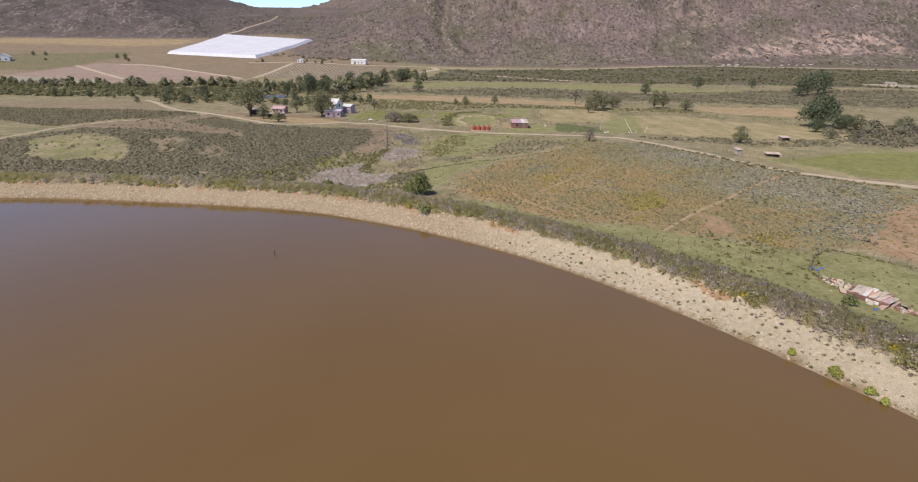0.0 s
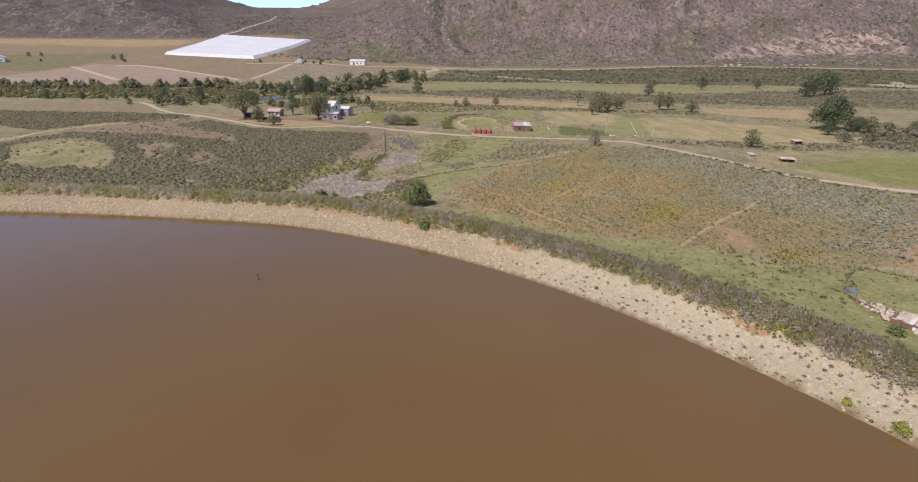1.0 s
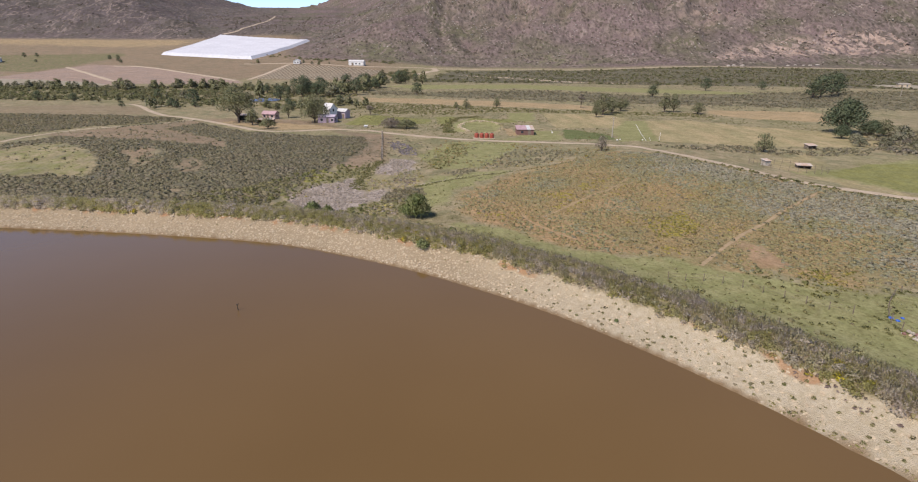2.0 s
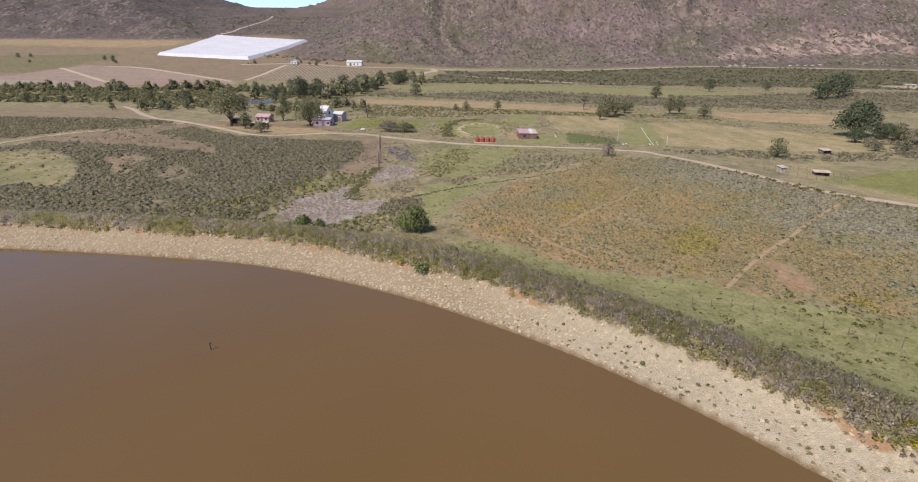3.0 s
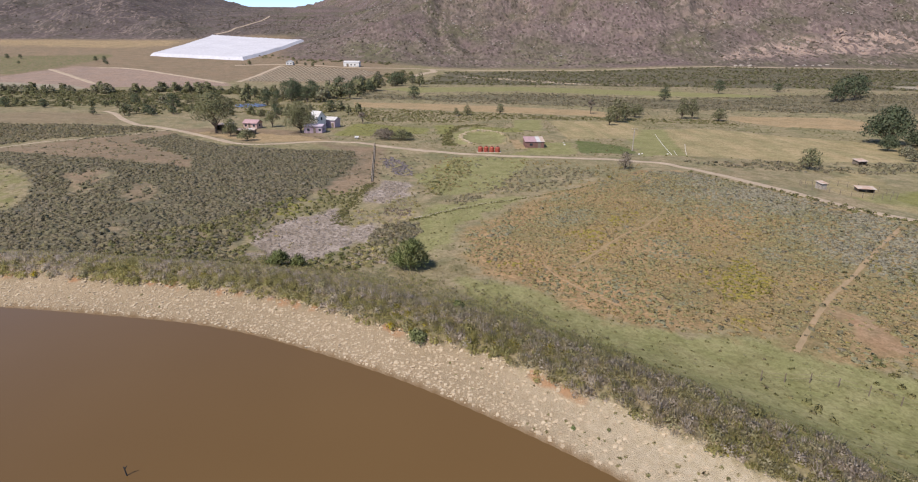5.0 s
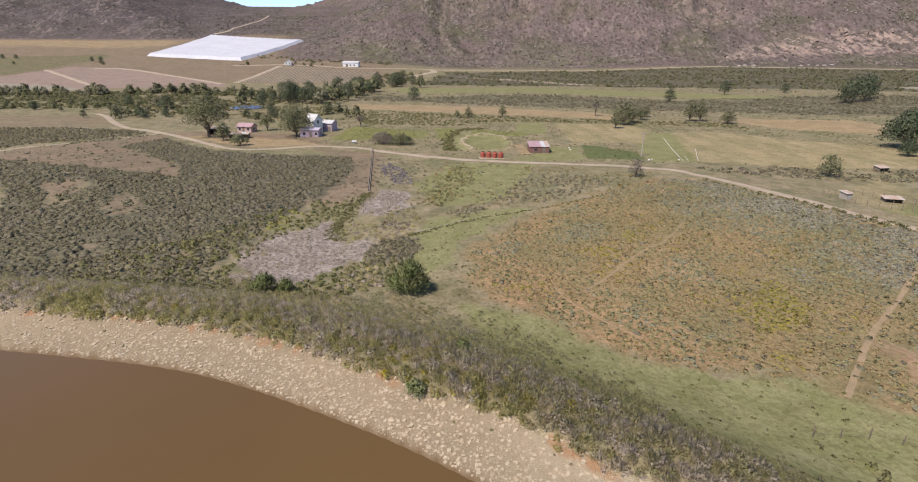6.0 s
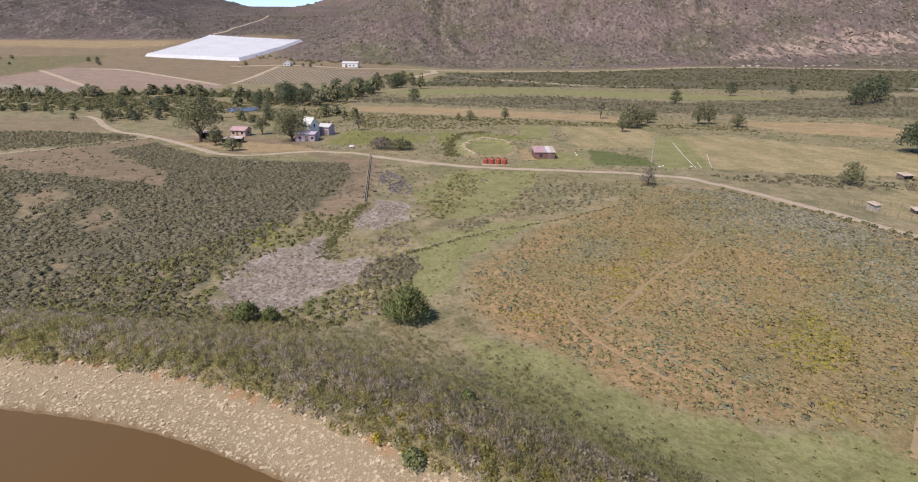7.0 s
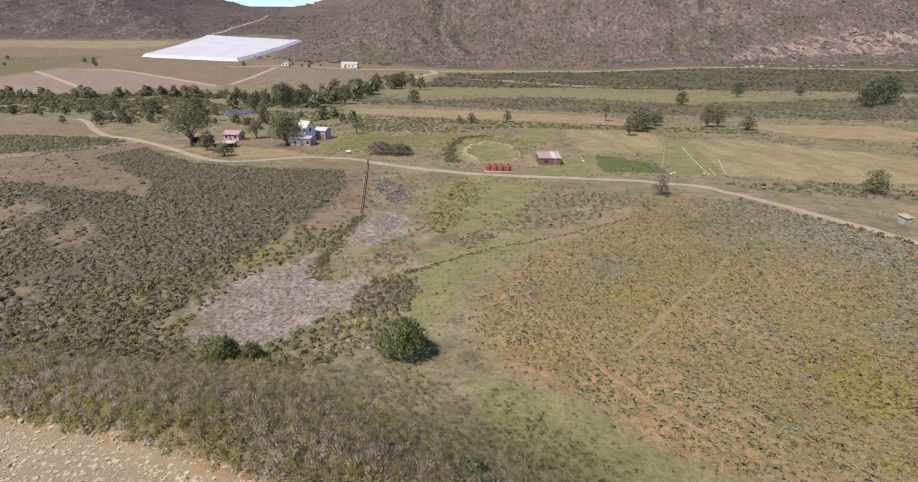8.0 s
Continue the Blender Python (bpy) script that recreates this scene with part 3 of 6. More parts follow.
covers = dict(
    dry=np.maximum(step(-30, -110, GX) * step(490, 560, GY), np.maximum(share(VINE_PATCH, 6), np.maximum(cover(BARE_WEST + [DRY_SLOPE, FARMYARD, FALLOW], 2.0, 1.6), 0.62 * share(RIVER_FIELD, 3)))),
    lush=cover(GREEN_PATCHES, 2.5, 1.2), sward=np.maximum(cover(SWARD, 2.0, 1.0), np.maximum(0.44 * share(TAN_PATCH, 2.0, 1.6), 0.62 * step(9, 11, GD) * step(19, 14, GD) * step(2, 12, GX))), straw=np.maximum(np.maximum(cover(STRAW_PATCHES, 2.0, 0.8), 0.6 * cover(TAN_YARD, 2.0, 0.8)), 0.75 * np.exp(-((np.hypot((GX - 7.6) / 8.2, (GY - 225) / 15.5) - 1.02) / 0.10) ** 2)),
    heath=share(HEATH_EAST, 4, 2.0), scrub=np.maximum(np.clip(share(HEATH_WEST, 4, 2.5) - heath_bare, 0, 1), np.maximum(0.8 * share(FOOT_BUSH, 12, 6), 0.56 * share(VALLEY_BUSH, 8, 4))), crop=np.maximum(cover(CROP_PATCHES, 1.2, 0.5), 0.5 * share(PASTURE, 4)), dusky_haze=np.clip(0.5 + (signed(GX, GY, FOOT_L) - np.maximum(signed(GX, GY, FOOT_R), 0)) / 220, 0, 1), earth=np.maximum(cover(EARTH_PATCHES, 1.5, 1.0), 0.6 * share(RED_HILL, 25, 10)), russet=np.maximum(cover(RUSSET[::2] + RUSSET[3:], 3.0, 2.0), 0.5 * share(RUSSET[1], 4.0, 2.0)), verdant=0.75 * np.exp(-(((GX - 120) / 75) ** 2 + ((GY - 770) / 45) ** 2)) + 0.5 * np.exp(-(((GX + 120) / 90) ** 2 + ((GY - 760) / 50) ** 2)), clay=cover(CLAY_PATCHES, 3.0, 1.5),
    plough=cover(PLOUGH_PATCHES, 4, 0), pale=cover(PALE_PATCHES, 5, 2), litter=np.maximum(cover(REEDS, 1.5, 2.2), 0.8 * share(RIVER_BED, 3, 3)), rock=rock, crag=np.clip(crag, 0, 1),
    shingle=step(5.5, 4.9, GD + 0.5 * waves(GX, GY, 5, 6, 2)), damp=step(0.7, 0.2, GD), sandy=0.85 * step(-4, 18, GX),
    scarp=np.clip(1 - np.abs(GD - 4.7 - 0.35 * waves(GX, GY, 5, 9, 2)) / 0.75, 0, 1) * step(-0.4, 0.35, waves(GX, GY, 12, 12, 2)))
for key, values in covers.items():
    at = ground.data.attributes.new(key, "FLOAT", "POINT")
    at.data.foreach_set("value", np.append(values.ravel(), 0.0).astype(np.float32))

# the muddy water of the dam
edge_line = SHORE * 1.0
centre = edge_line.mean(0)
away = edge_line - centre
away /= np.linalg.norm(away, axis=1)[:, None]
rim = edge_line + 2.0 * away
water = mesh_object("water", [(p[0], p[1], WATER) for p in rim], [list(range(len(rim)))[::-1]], WATERY)
if water.data.polygons[0].normal.z < 0:
    water.data.flip_normals()
tagged(water, "calm muddy brown water of a farm dam", "water", kind="structure")


def strip(name, points, width, material, label, category, lift=0.05, rough=0.25, crown=0.0):
    """A track laid on the land, with ragged edges."""
    line = smooth_loop(points, 10, False)
    seg = np.linalg.norm(np.diff(line, axis=0), axis=1)
    s = np.concatenate([[0], np.cumsum(seg)])
    u = np.arange(0, s[-1], 1.2)
    line = np.stack([np.interp(u, s, line[:, k]) for k in (0, 1)], 1)
    d = np.gradient(line, axis=0)
    d /= np.linalg.norm(d, axis=1)[:, None]
    side = np.stack([-d[:, 1], d[:, 0]], 1)
    rows = []
    for k, f in enumerate((-1, -0.6, -0.2, 0.2, 0.6, 1)):
        w = width / 2 * f * (1 + rough * waves(u, 0 * u + 9 * np.sign(f), 7, 3 + k, 3) * (abs(f) == 1))
        q = line + side * w[:, None]
        z = ground_height(q[:, 0], q[:, 1]) + (lift if abs(f) < 1 else -0.05) + crown * (1 - f * f)
        rows.append(np.column_stack([q, z]))
    n, m = len(line), len(rows)
    v = np.concatenate(rows)
    f = [[k * n + i, k * n + i + 1, (k + 1) * n + i + 1, (k + 1) * n + i] for k in range(m - 1) for i in range(n - 1)]
    ob = mesh_object(name, v, [q[::-1] for q in f], material, smooth=True)
    return tagged(ob, label, category, kind="structure")


strip("road", [(-172, 302), (-162, 293), (-144, 270), (-131, 257), (-115, 248), (-95, 231), (-77, 214), (-67, 209), (-59, 213), (-48, 218), (-34.5, 216), (-19.6, 206), (-6.4, 199), (5.7, 195.5), (23.5, 193), (40, 189), (53, 182), (58, 174), (66, 154.5), (76, 137), (88, 129), (105, 120), (130, 108)], 3.2, TRACK, "pale dirt farm road winding past the houses", "road", 0.06)
strip("road", [(-136, 148), (-139.5, 163), (-143.5, 187), (-141, 206), (-132, 219), (-123, 229), (-116, 239), (-112, 246)], 2.0, TRACK, "pale dirt side road through the scrub", "road", 0.05)
strip("track", [(34.6, 86.5), (40.5, 93), (46.4, 99.2), (54.7, 106.5), (66, 117), (77, 126.8)], 0.85, CLAYTRACK, "bare clay strip between two blocks of heath", "track", 0.03, 1.0)
strip("road", [(-240, 640), (-191, 652), (-117, 640), (-60, 668), (-33, 678), (0, 688), (80, 694), (200, 702), (300, 706), (420, 690), (700, 640)], 4, TRACK, "gravel road along the foot of the mountain", "road", 0.25)
strip("road", [(-46, 585), (-38, 620), (-28, 650), (-33, 681)], 8, TRACK, "gravel road bend by the far trees", "road", 0.25)
strip("track", [(-188, 510), (-189, 575), (-191, 642)], 5, TRACK, "pale track beside the vineyard", "track", 0.2)
strip("track", [(-368, 613), (-328, 604), (-258, 553), (-195, 502)], 5, TRACK, "pale track between ploughed fields", "track", 0.2)
strip("track", [(-408, 598), (-348, 542), (-276, 470)], 5, TRACK, "pale track across ploughed land", "track", 0.2)
strip("track", [(-388.8, 953.5), (-376.2, 980.0), (-376.5, 1018.9), (-380.5, 1099.1), (-386.2, 1179.2), (-405.5, 1281.6)], 4.5, TRACK, "dirt track climbing the hillside", "track", 0.8)


# ---------- scrub, grass and stones ----------
rng = np.random.default_rng(7)


def tuft(blades, spread, height, width, lean, seed):
    """Triangles of one small plant, of unit size: blades from its foot out and up."""
    r = np.random.default_rng(seed)
    a = r.uniform(0, 2 * np.pi, blades)
    k = np.sqrt(r.uniform(0, 1, blades))
    foot = np.stack([np.cos(a) * k * spread * 0.6, np.sin(a) * k * spread * 0.6, r.uniform(0, 0.45, blades) * height * (1 - 0.4 * k)], 1)
    h = height * (1.05 - 0.55 * k * k) * r.uniform(0.7, 1.1, blades)
    tip = np.stack([np.cos(a) * k * spread * (1 + lean), np.sin(a) * k * spread * (1 + lean), h], 1)
    b = a + np.pi / 2 + r.uniform(-0.9, 0.9, blades)
    w = np.stack([np.cos(b), np.sin(b), r.uniform(-0.4, 0.4, blades)], 1) * (width * r.uniform(0.6, 1.4, blades))[:, None]
    low = foot * 0.7 + tip * 0.3
    return upright(np.stack([low - w, low + w, tip], 1).reshape(-1, 3))


def cushion(seed, sides=6, flat=0.62, rough=0.4, sprays=5):
    """Triangles of a rounded, lumpy low bush of unit size with a few loose sprays."""
    r = np.random.default_rng(seed)
    rows = []
    for e, k in ((-0.1, 0.95), (0.55, 1.05)):
        a = (np.arange(sides) + 0.5 * (e > 0)) * 2 * np.pi / sides + r.uniform(-0.35, 0.35, sides)
        rad = k * r.uniform(1 - rough, 1 + rough, sides)
        rows.append(np.stack([np.cos(a) * np.cos(e) * rad, np.sin(a) * np.cos(e) * rad, np.sin(e) * rad * flat / 0.6], 1))
    top = np.array([r.uniform(-0.2, 0.2), r.uniform(-0.2, 0.2), flat * r.uniform(0.95, 1.3)])
    out = []
    for i in range(sides):
        j = (i + 1) % sides
        p, q = rows
        out += [p[i], p[j], q[i], p[j], q[j], q[i], q[i], q[j], top]
    return np.concatenate([np.array(out) * 0.66, ragged(seed + 500, sprays, 0.34, flat * 1.15)])


def ragged(seed, count=22, leaf=0.36, flat=0.7):
    """Triangles of a low bush of unit size: leaf sprays lying on a lumpy dome."""
    r = np.random.default_rng(seed)
    u = r.normal(0, 1, (count, 3))
    u[:, 2] = np.abs(u[:, 2]) * 0.9
    u /= np.linalg.norm(u, axis=1)[:, None]
    p = u * r.uniform(0.55, 1.0, count)[:, None] * [0.62, 0.62, flat * 0.72]
    o = u + r.normal(0, 0.45, (count, 3))
    o /= np.linalg.norm(o, axis=1)[:, None]
    a = np.cross(o, r.normal(0, 1, (count, 3)))
    a /= np.linalg.norm(a, axis=1)[:, None]
    b = np.cross(o, a)
    s = leaf * r.uniform(0.6, 1.35, count)[:, None]
    tri = np.stack([p - a * s * 0.6 - b * s * 0.35, p + a * s * 0.6 - b * s * 0.35, p + b * s * 0.8], 1)
    tri[:, :, 2] = np.maximum(tri[:, :, 2], -0.02)
    return upright(tri.reshape(-1, 3))


def upright(shape):
    """Turns every triangle so that it faces up and out."""
    t = shape.reshape(-1, 3, 3).copy()
    n = np.cross(t[:, 1] - t[:, 0], t[:, 2] - t[:, 0])
    m = t.mean(1) * [1, 1, 0] * 0.6 + [0, 0, 0.6]
    flip = (n * m).sum(1) < 0
    t[flip] = t[flip][:, ::-1]
    return t.reshape(-1, 3)


def scatter(name, x, y, size, tone, shapes, material, label, category, sink=0.03, kind="stuff", rounded=True):
    """One object of many small plants or stones, set on the land."""
    n = len(x)
    z = ground_height(x, y) - sink
    verts, tones, ups = [], [], []
    pick = rng.integers(0, len(shapes), n)
    for j, shape in enumerate(shapes):
        i = np.where(pick == j)[0]
        if not len(i):
            continue
        a = rng.uniform(0, 2 * np.pi, len(i))
        c, s = np.cos(a)[:, None], np.sin(a)[:, None]
        hgt = size[i][:, None] * rng.uniform(0.75, 1.25, len(i))[:, None]
        px = (c * shape[:, 0] - s * shape[:, 1]) * size[i][:, None] + x[i][:, None]
        py = (s * shape[:, 0] + c * shape[:, 1]) * size[i][:, None] + y[i][:, None]
        pz = shape[:, 2] * hgt + z[i][:, None]
        verts.append(np.stack([px, py, pz], 2).reshape(-1, 3))
        tones.append(np.repeat(tone[i], len(shape)))
        up = np.stack([c * shape[:, 0] - s * shape[:, 1], s * shape[:, 0] + c * shape[:, 1], 0 * c + 0.35 + 0.7 * shape[:, 2]], 2).reshape(-1, 3)
        ups.append(up + rng.normal(0, 0.26, (len(up) // 3, 1, 3)).repeat(3, 1).reshape(-1, 3))
    v, t = np.concatenate(verts), np.concatenate(tones)
    me = bpy.data.meshes.new(name)
    k = len(v)
    me.vertices.add(k), me.loops.add(k), me.polygons.add(k // 3)
    me.vertices.foreach_set("co", v.astype(np.float32).ravel())
    me.loops.foreach_set("vertex_index", np.arange(k, dtype=np.int32))
    me.polygons.foreach_set("loop_start", np.arange(0, k, 3, dtype=np.int32))
    me.attributes.new("tone", "FLOAT", "POINT").data.foreach_set("value", t.astype(np.float32))
    me.materials.append(material)
    me.update(), me.validate()
    if rounded:
        me.polygons.foreach_set("use_smooth", np.ones(k // 3, bool))
        u = np.concatenate(ups)
        me.normals_split_custom_set_from_vertices((u / np.linalg.norm(u, axis=1)[:, None]).tolist())
    return tagged(new(name, me), label, category, kind=kind)


def spread(poly, gap, wobble=0.35):
    """Places about gap apart inside an outline."""
    p = np.array(poly, float)
    lo, hi = p.min(0), p.max(0)
    gx, gy = np.meshgrid(np.arange(lo[0], hi[0], gap), np.arange(lo[1], hi[1], gap))
    x = (gx + rng.uniform(-wobble, wobble, gx.shape) * 2 * gap).ravel()
    y = (gy + rng.uniform(-wobble, wobble, gy.shape) * 2 * gap).ravel()
    ok = inside(x, y, p)
    return x[ok], y[ok]


def along_shore(d0, d1, gap, x0=-130, x1=80):
    """Places in a band along the bank, d0 to d1 from the waterline."""
    x, y = spread([(x0, 10), (x1, 10), (x1, 130), (x0, 130)], gap)
    d = shore_distance(x, y)
    ok = (d > d0) & (d < d1)
    return x[ok], y[ok], d[ok]


BUSHY = [np.concatenate([ragged(s + 90, 40, 0.2, 0.7), tuft(26, 0.7, 0.8, 0.035, 0.25, s)]) for s in range(5)]
FEATHER = [tuft(62, 0.6, 0.9, 0.026, 0.4, s + 20) for s in range(5)]
SMALL = [ragged(s + 40) for s in range(8)]
LOW = [ragged(s + 140, 12, 0.52, 0.6) for s in range(8)]
CUSHION = [cushion(s + 300) for s in range(10)]
SPRAY = [np.concatenate([ragged(s + 600, 20, 0.33, 0.72), tuft(8, 0.6, 0.75, 0.07, 0.2, s + 640)]) for s in range(10)]
TINY = [ragged(s + 400, 15, 0.42, 0.58) for s in range(10)]
MOUND = [cushion(s + 340, 5, 0.52, 0.45, 7) for s in range(10)]
HUMP = [cushion(s + 320, 6, 0.46, 0.4, 5) for s in range(8)]
LEAFY = [ragged(s + 200, 90, 0.17, 0.8) for s in range(6)]
SOFT = CUSHION[:3] + SPRAY[:5]
SHRUB = [np.concatenate([ragged(s + 800, 90, 0.15, 0.78), tuft(30, 0.75, 0.95, 0.02, 0.25, s + 860)]) for s in range(6)]
BLADES = [tuft(20, 0.5, 0.75, 0.04, 0.6, s + 60) for s in range(6)]

x, y, d = along_shore(4.5, 22, 0.58)
reach = 19.5 - 6.5 * step(-16, 6, x) - 1.5 * step(14, 34, x) - 2 * step(-30, -70, x)
edge = d + 1.3 * waves(x, y, 9, 3, 2)
keep = rng.uniform(0, 1, len(x)) < step(1.05, 0.72, edge / reach) * step(4.4, 4.9, d)
x, y, d, reach = x[keep], y[keep], d[keep], reach[keep]
tone = np.clip(-0.12 * step(-14, -34, x) + np.interp(d, [4.5, 6.5, 8.5, 12, 15, 20], [0.08, 0.12, 0.3, 0.35, 0.75, 0.95]) + 0.32 * waves(x, y, 11, 5, 3) + rng.normal(0, 0.14, len(x)), 0, 1)
half = rng.uniform(0, 1, len(x)) < 0.40 + 0.3 * step(16, 34, x) + 0.15 * step(-14, -34, x) - 0.4 * step(9, 15, d) + 0.4 * waves(x, y, 16, 8, 2)
size = rng.uniform(0.45, 0.95, len(x)) * (1 + 0.2 * waves(x, y, 13, 2, 2)) * (1 - 0.25 * step(8, 16, d))
scatter("bank_scrub", x[half], y[half], size[half], tone[half], BUSHY, BELT, "dense grey-green scrub along the crest of the bank", "scrub")
scatter("bank_scrub", x[~half], y[~half], size[~half] * 1.05, tone[~half], FEATHER, BELT, "feathery purplish-grey scrub along the crest of the bank", "scrub")

x, y, d = along_shore(4.9, 13, 1.0)
keep = rng.uniform(0, 1, len(x)) < 0.55 + 0.4 * step(-6, 14, x) - 0.35 * step(9, 12, d) + 0.25 * waves(x, y, 9, 17, 2)
x, y = x[keep], y[keep]
scatter("bank_bushes", x, y, rng.uniform(0.6, 1.15, len(x)), np.clip(0.5 + 0.5 * waves(x, y, 10, 8, 2) + rng.normal(0, 0.15, len(x)), 0, 1), SHRUB, BANKBUSH, "rounded grey-olive bushes along the crest of the bank", "scrub")

x, y, d = along_shore(7, 29, 0.5)
reach = 23 - 9 * step(4, 30, x) + 5 * step(-24, -10, x) * step(14, 2, x) + 5 * step(-12, -22, x) * step(-50, -40, x)
keep = rng.uniform(0, 1, len(x)) < step(1.05, 0.6, (d + 3 * waves(x, y, 12, 2, 2)) / reach) * 0.95
x, y = x[keep], y[keep]
scatter("tall_grass", x, y, rng.uniform(0.4, 0.8, len(x)), np.clip(0.5 + 0.4 * waves(x, y, 8, 6, 2) + rng.normal(0, 0.15, len(x)), 0, 1), BLADES, GRASS, "tall yellow-green grass on the outer slope of the bank", "grass")

def within(x, y, patches, soft):
    """How far places lie inside any of some outlines."""
    return np.max([step(-soft, soft, signed(x, y, np.array(p, float))) for p in patches], axis=0)


x, y = spread(HEATH_EAST, 0.52, 0.46)
keep = rng.uniform(0, 1, len(x)) < step(-2.5, 5, signed(x, y, np.array(HEATH_EAST)) + 2 * waves(x, y, 9, 7, 2)) * 0.95 - 0.25 * step(0.25, 0.7, waves(x, y, 10, 4, 2)) - 0.9 * (line_distance(x, y, [(34.6, 86.5), (46.4, 99.2), (54.7, 106.5), (77, 126.8)]) < 0.6) - sum(0.9 * (line_distance(x, y, p) < 0.5) for p in FOOTPATHS) - 0.8 * inside(x, y, np.array(CLAY_PATCHES[0], float))
x, y = x[keep], y[keep]
scatter("heath", x, y, (rng.uniform(0.0, 1.0, len(x)) ** 2 * 0.3 + 0.30 * (1 + 0.2 * waves(x, y, 15, 2, 2))) * (1 + 0.25 * step(45, 72, x + 0.3 * (y - 110))), np.clip(0.5 + 0.42 * step(48, 72, x + 0.3 * (y - 110)) - 0.12 * within(x, y, RUSSET, 3) - 0.5 * within(x, y, GOLDEN, 2.5) + 0.22 * waves(x, y, 26, 3, 3) + rng.normal(0, 0.11, len(x)), 0, 1), HUMP + TINY[:3], HEATHLEAF, "low olive and grey heath bushes on orange soil", "heath")

x, y = spread(HEATH_WEST, 0.57, 0.45)
open_land = np.zeros(len(x), bool)
for p in BARE_WEST[:1] + [TAN_PATCH]:
    open_land |= inside(*warp(x, y, 1.6), np.array(p, float))
for p in BARE_WEST[1:]:
    open_land |= inside(*warp(x, y, 2.6), np.array(p, float)) & (waves(x, y, 5, 23, 2) < 0.3)
keep = (~open_land | (rng.uniform(0, 1, len(x)) < 0.02)) & (rng.uniform(0, 1, len(x)) < step(-3, 1.5, signed(x, y, np.array(HEATH_WEST)) + 2.5 * waves(x, y, 11, 5, 2)) - 0.7 * step(0.28, 0.5, waves(0.7 * x + 0.5 * y, 1.3 * y - 0.5 * x, 15, 9, 3)))
x, y = x[keep], y[keep]
scatter("scrub", x, y, (0.42 + 0.5 * rng.uniform(0, 1, len(x)) ** 2) * (1 + 0.3 * waves(x, y, 17, 6, 3)), np.clip(0.5 + 0.4 * waves(x, y, 20, 3, 3) + rng.normal(0, 0.16, len(x)), 0, 1), MOUND[:6] + LOW[:5], GREYLEAF, "grey-green scrub with bare patches between", "scrub")

for p in REEDS:
    x, y = spread(p, 0.5, 0.6)
    keep = (signed(x, y, np.array(p, float)) + 2.5 * waves(x, y, 6, 3, 3) > 0) & (rng.uniform(0, 1, len(x)) < 0.9 - 0.5 * (waves(x, y, 5, 11, 2) > 0.45))
    x, y = x[keep], y[keep]
    scatter("dead_reeds", x, y, rng.uniform(0.25, 0.5, len(x)), rng.uniform(0, 1, len(x)), BLADES, REED, "flattened pale grey dead reeds", "reeds")

x, y, d = along_shore(0.3, 5.1, 0.23, -110, 60)
keep = rng.uniform(0, 1, len(x)) < 0.58 - 0.42 * step(-2, 18, x)
x, y = x[keep], y[keep]


def pebble(seed):
    r = np.random.default_rng(seed)
    bm = bmesh.new()
    bmesh.ops.create_cube(bm, size=1.3)
    bmesh.ops.triangulate(bm, faces=bm.faces[:])
    for v in bm.verts:
        v.co *= r.uniform(0.65, 1.2)
        v.co.z *= 0.6
    tri = np.array([[l.vert.co[:] for l in f.loops] for f in bm.faces]).reshape(-1, 3)
    bm.free()
    return tri


PEBBLES = [pebble(s) for s in range(5)]
scatter("beach_gravel", x, y, 0.075 + 0.16 * rng.uniform(0, 1, len(x)) ** 2.4, rng.uniform(0, 1, len(x)), PEBBLES, STONE, "pale tan gravel and stones on the bank above the waterline", "gravel", 0.01, rounded=False)


# belts of bush across the valley floor
FIELDS = GREEN_PATCHES + [RIVER_FIELD] + STRAW_PATCHES + EARTH_PATCHES + PLOUGH_PATCHES + PALE_PATCHES


def off_fields(x, y):
    ok = np.ones(len(x), bool)
    for p in FIELDS[2:]:
        ok &= ~inside(x, y, np.array(p, float))
    return ok & (line_distance(x, y, [(-158, 287), (-116, 252), (-79, 216), (-69, 210), (-48, 218), (-34, 216), (-6, 199), (23, 193), (40, 189), (53, 182), (66, 154), (88, 129), (105, 120)]) > 2.6)


def bush_band(name, poly, gap, lo, hi, patchy, material, label, seed, shapes=None, free=True):
    x, y = spread(poly, gap, 0.45)
    keep = rng.uniform(0, 1, len(x)) < step(patchy - 0.35, patchy + 0.35, waves(x, y, 14 * gap, seed, 3) + 0.25)
    if free:
        keep &= off_fields(x, y)
    x, y = x[keep], y[keep]
    scatter(name, x, y, rng.uniform(lo, hi, len(x)), np.clip(0.5 + 0.4 * waves(x, y, 40, seed + 3, 3) + rng.normal(0, 0.17, len(x)), 0, 1), shapes or SMALL, material, label, "scrub")


bush_band("far_scrub", [(-40, 505), (100, 500), (200, 470), (330, 425), (700, 380), (720, 630), (420, 680), (330, 695), (80, 684), (-15, 655)], 4.4, 0.8, 2.6, 0.1, OLIVEBUSH, "dark green bush along the foot of the mountain", 3, LOW)
bush_band("far_scrub", [(-20, 520), (120, 500), (330, 430), (700, 400), (700, 600), (420, 670), (330, 685), (80, 675)], 4.8, 0.9, 2.4, 0.1, GREYLEAF, "grey-green bush along the foot of the mountain", 21, LOW)

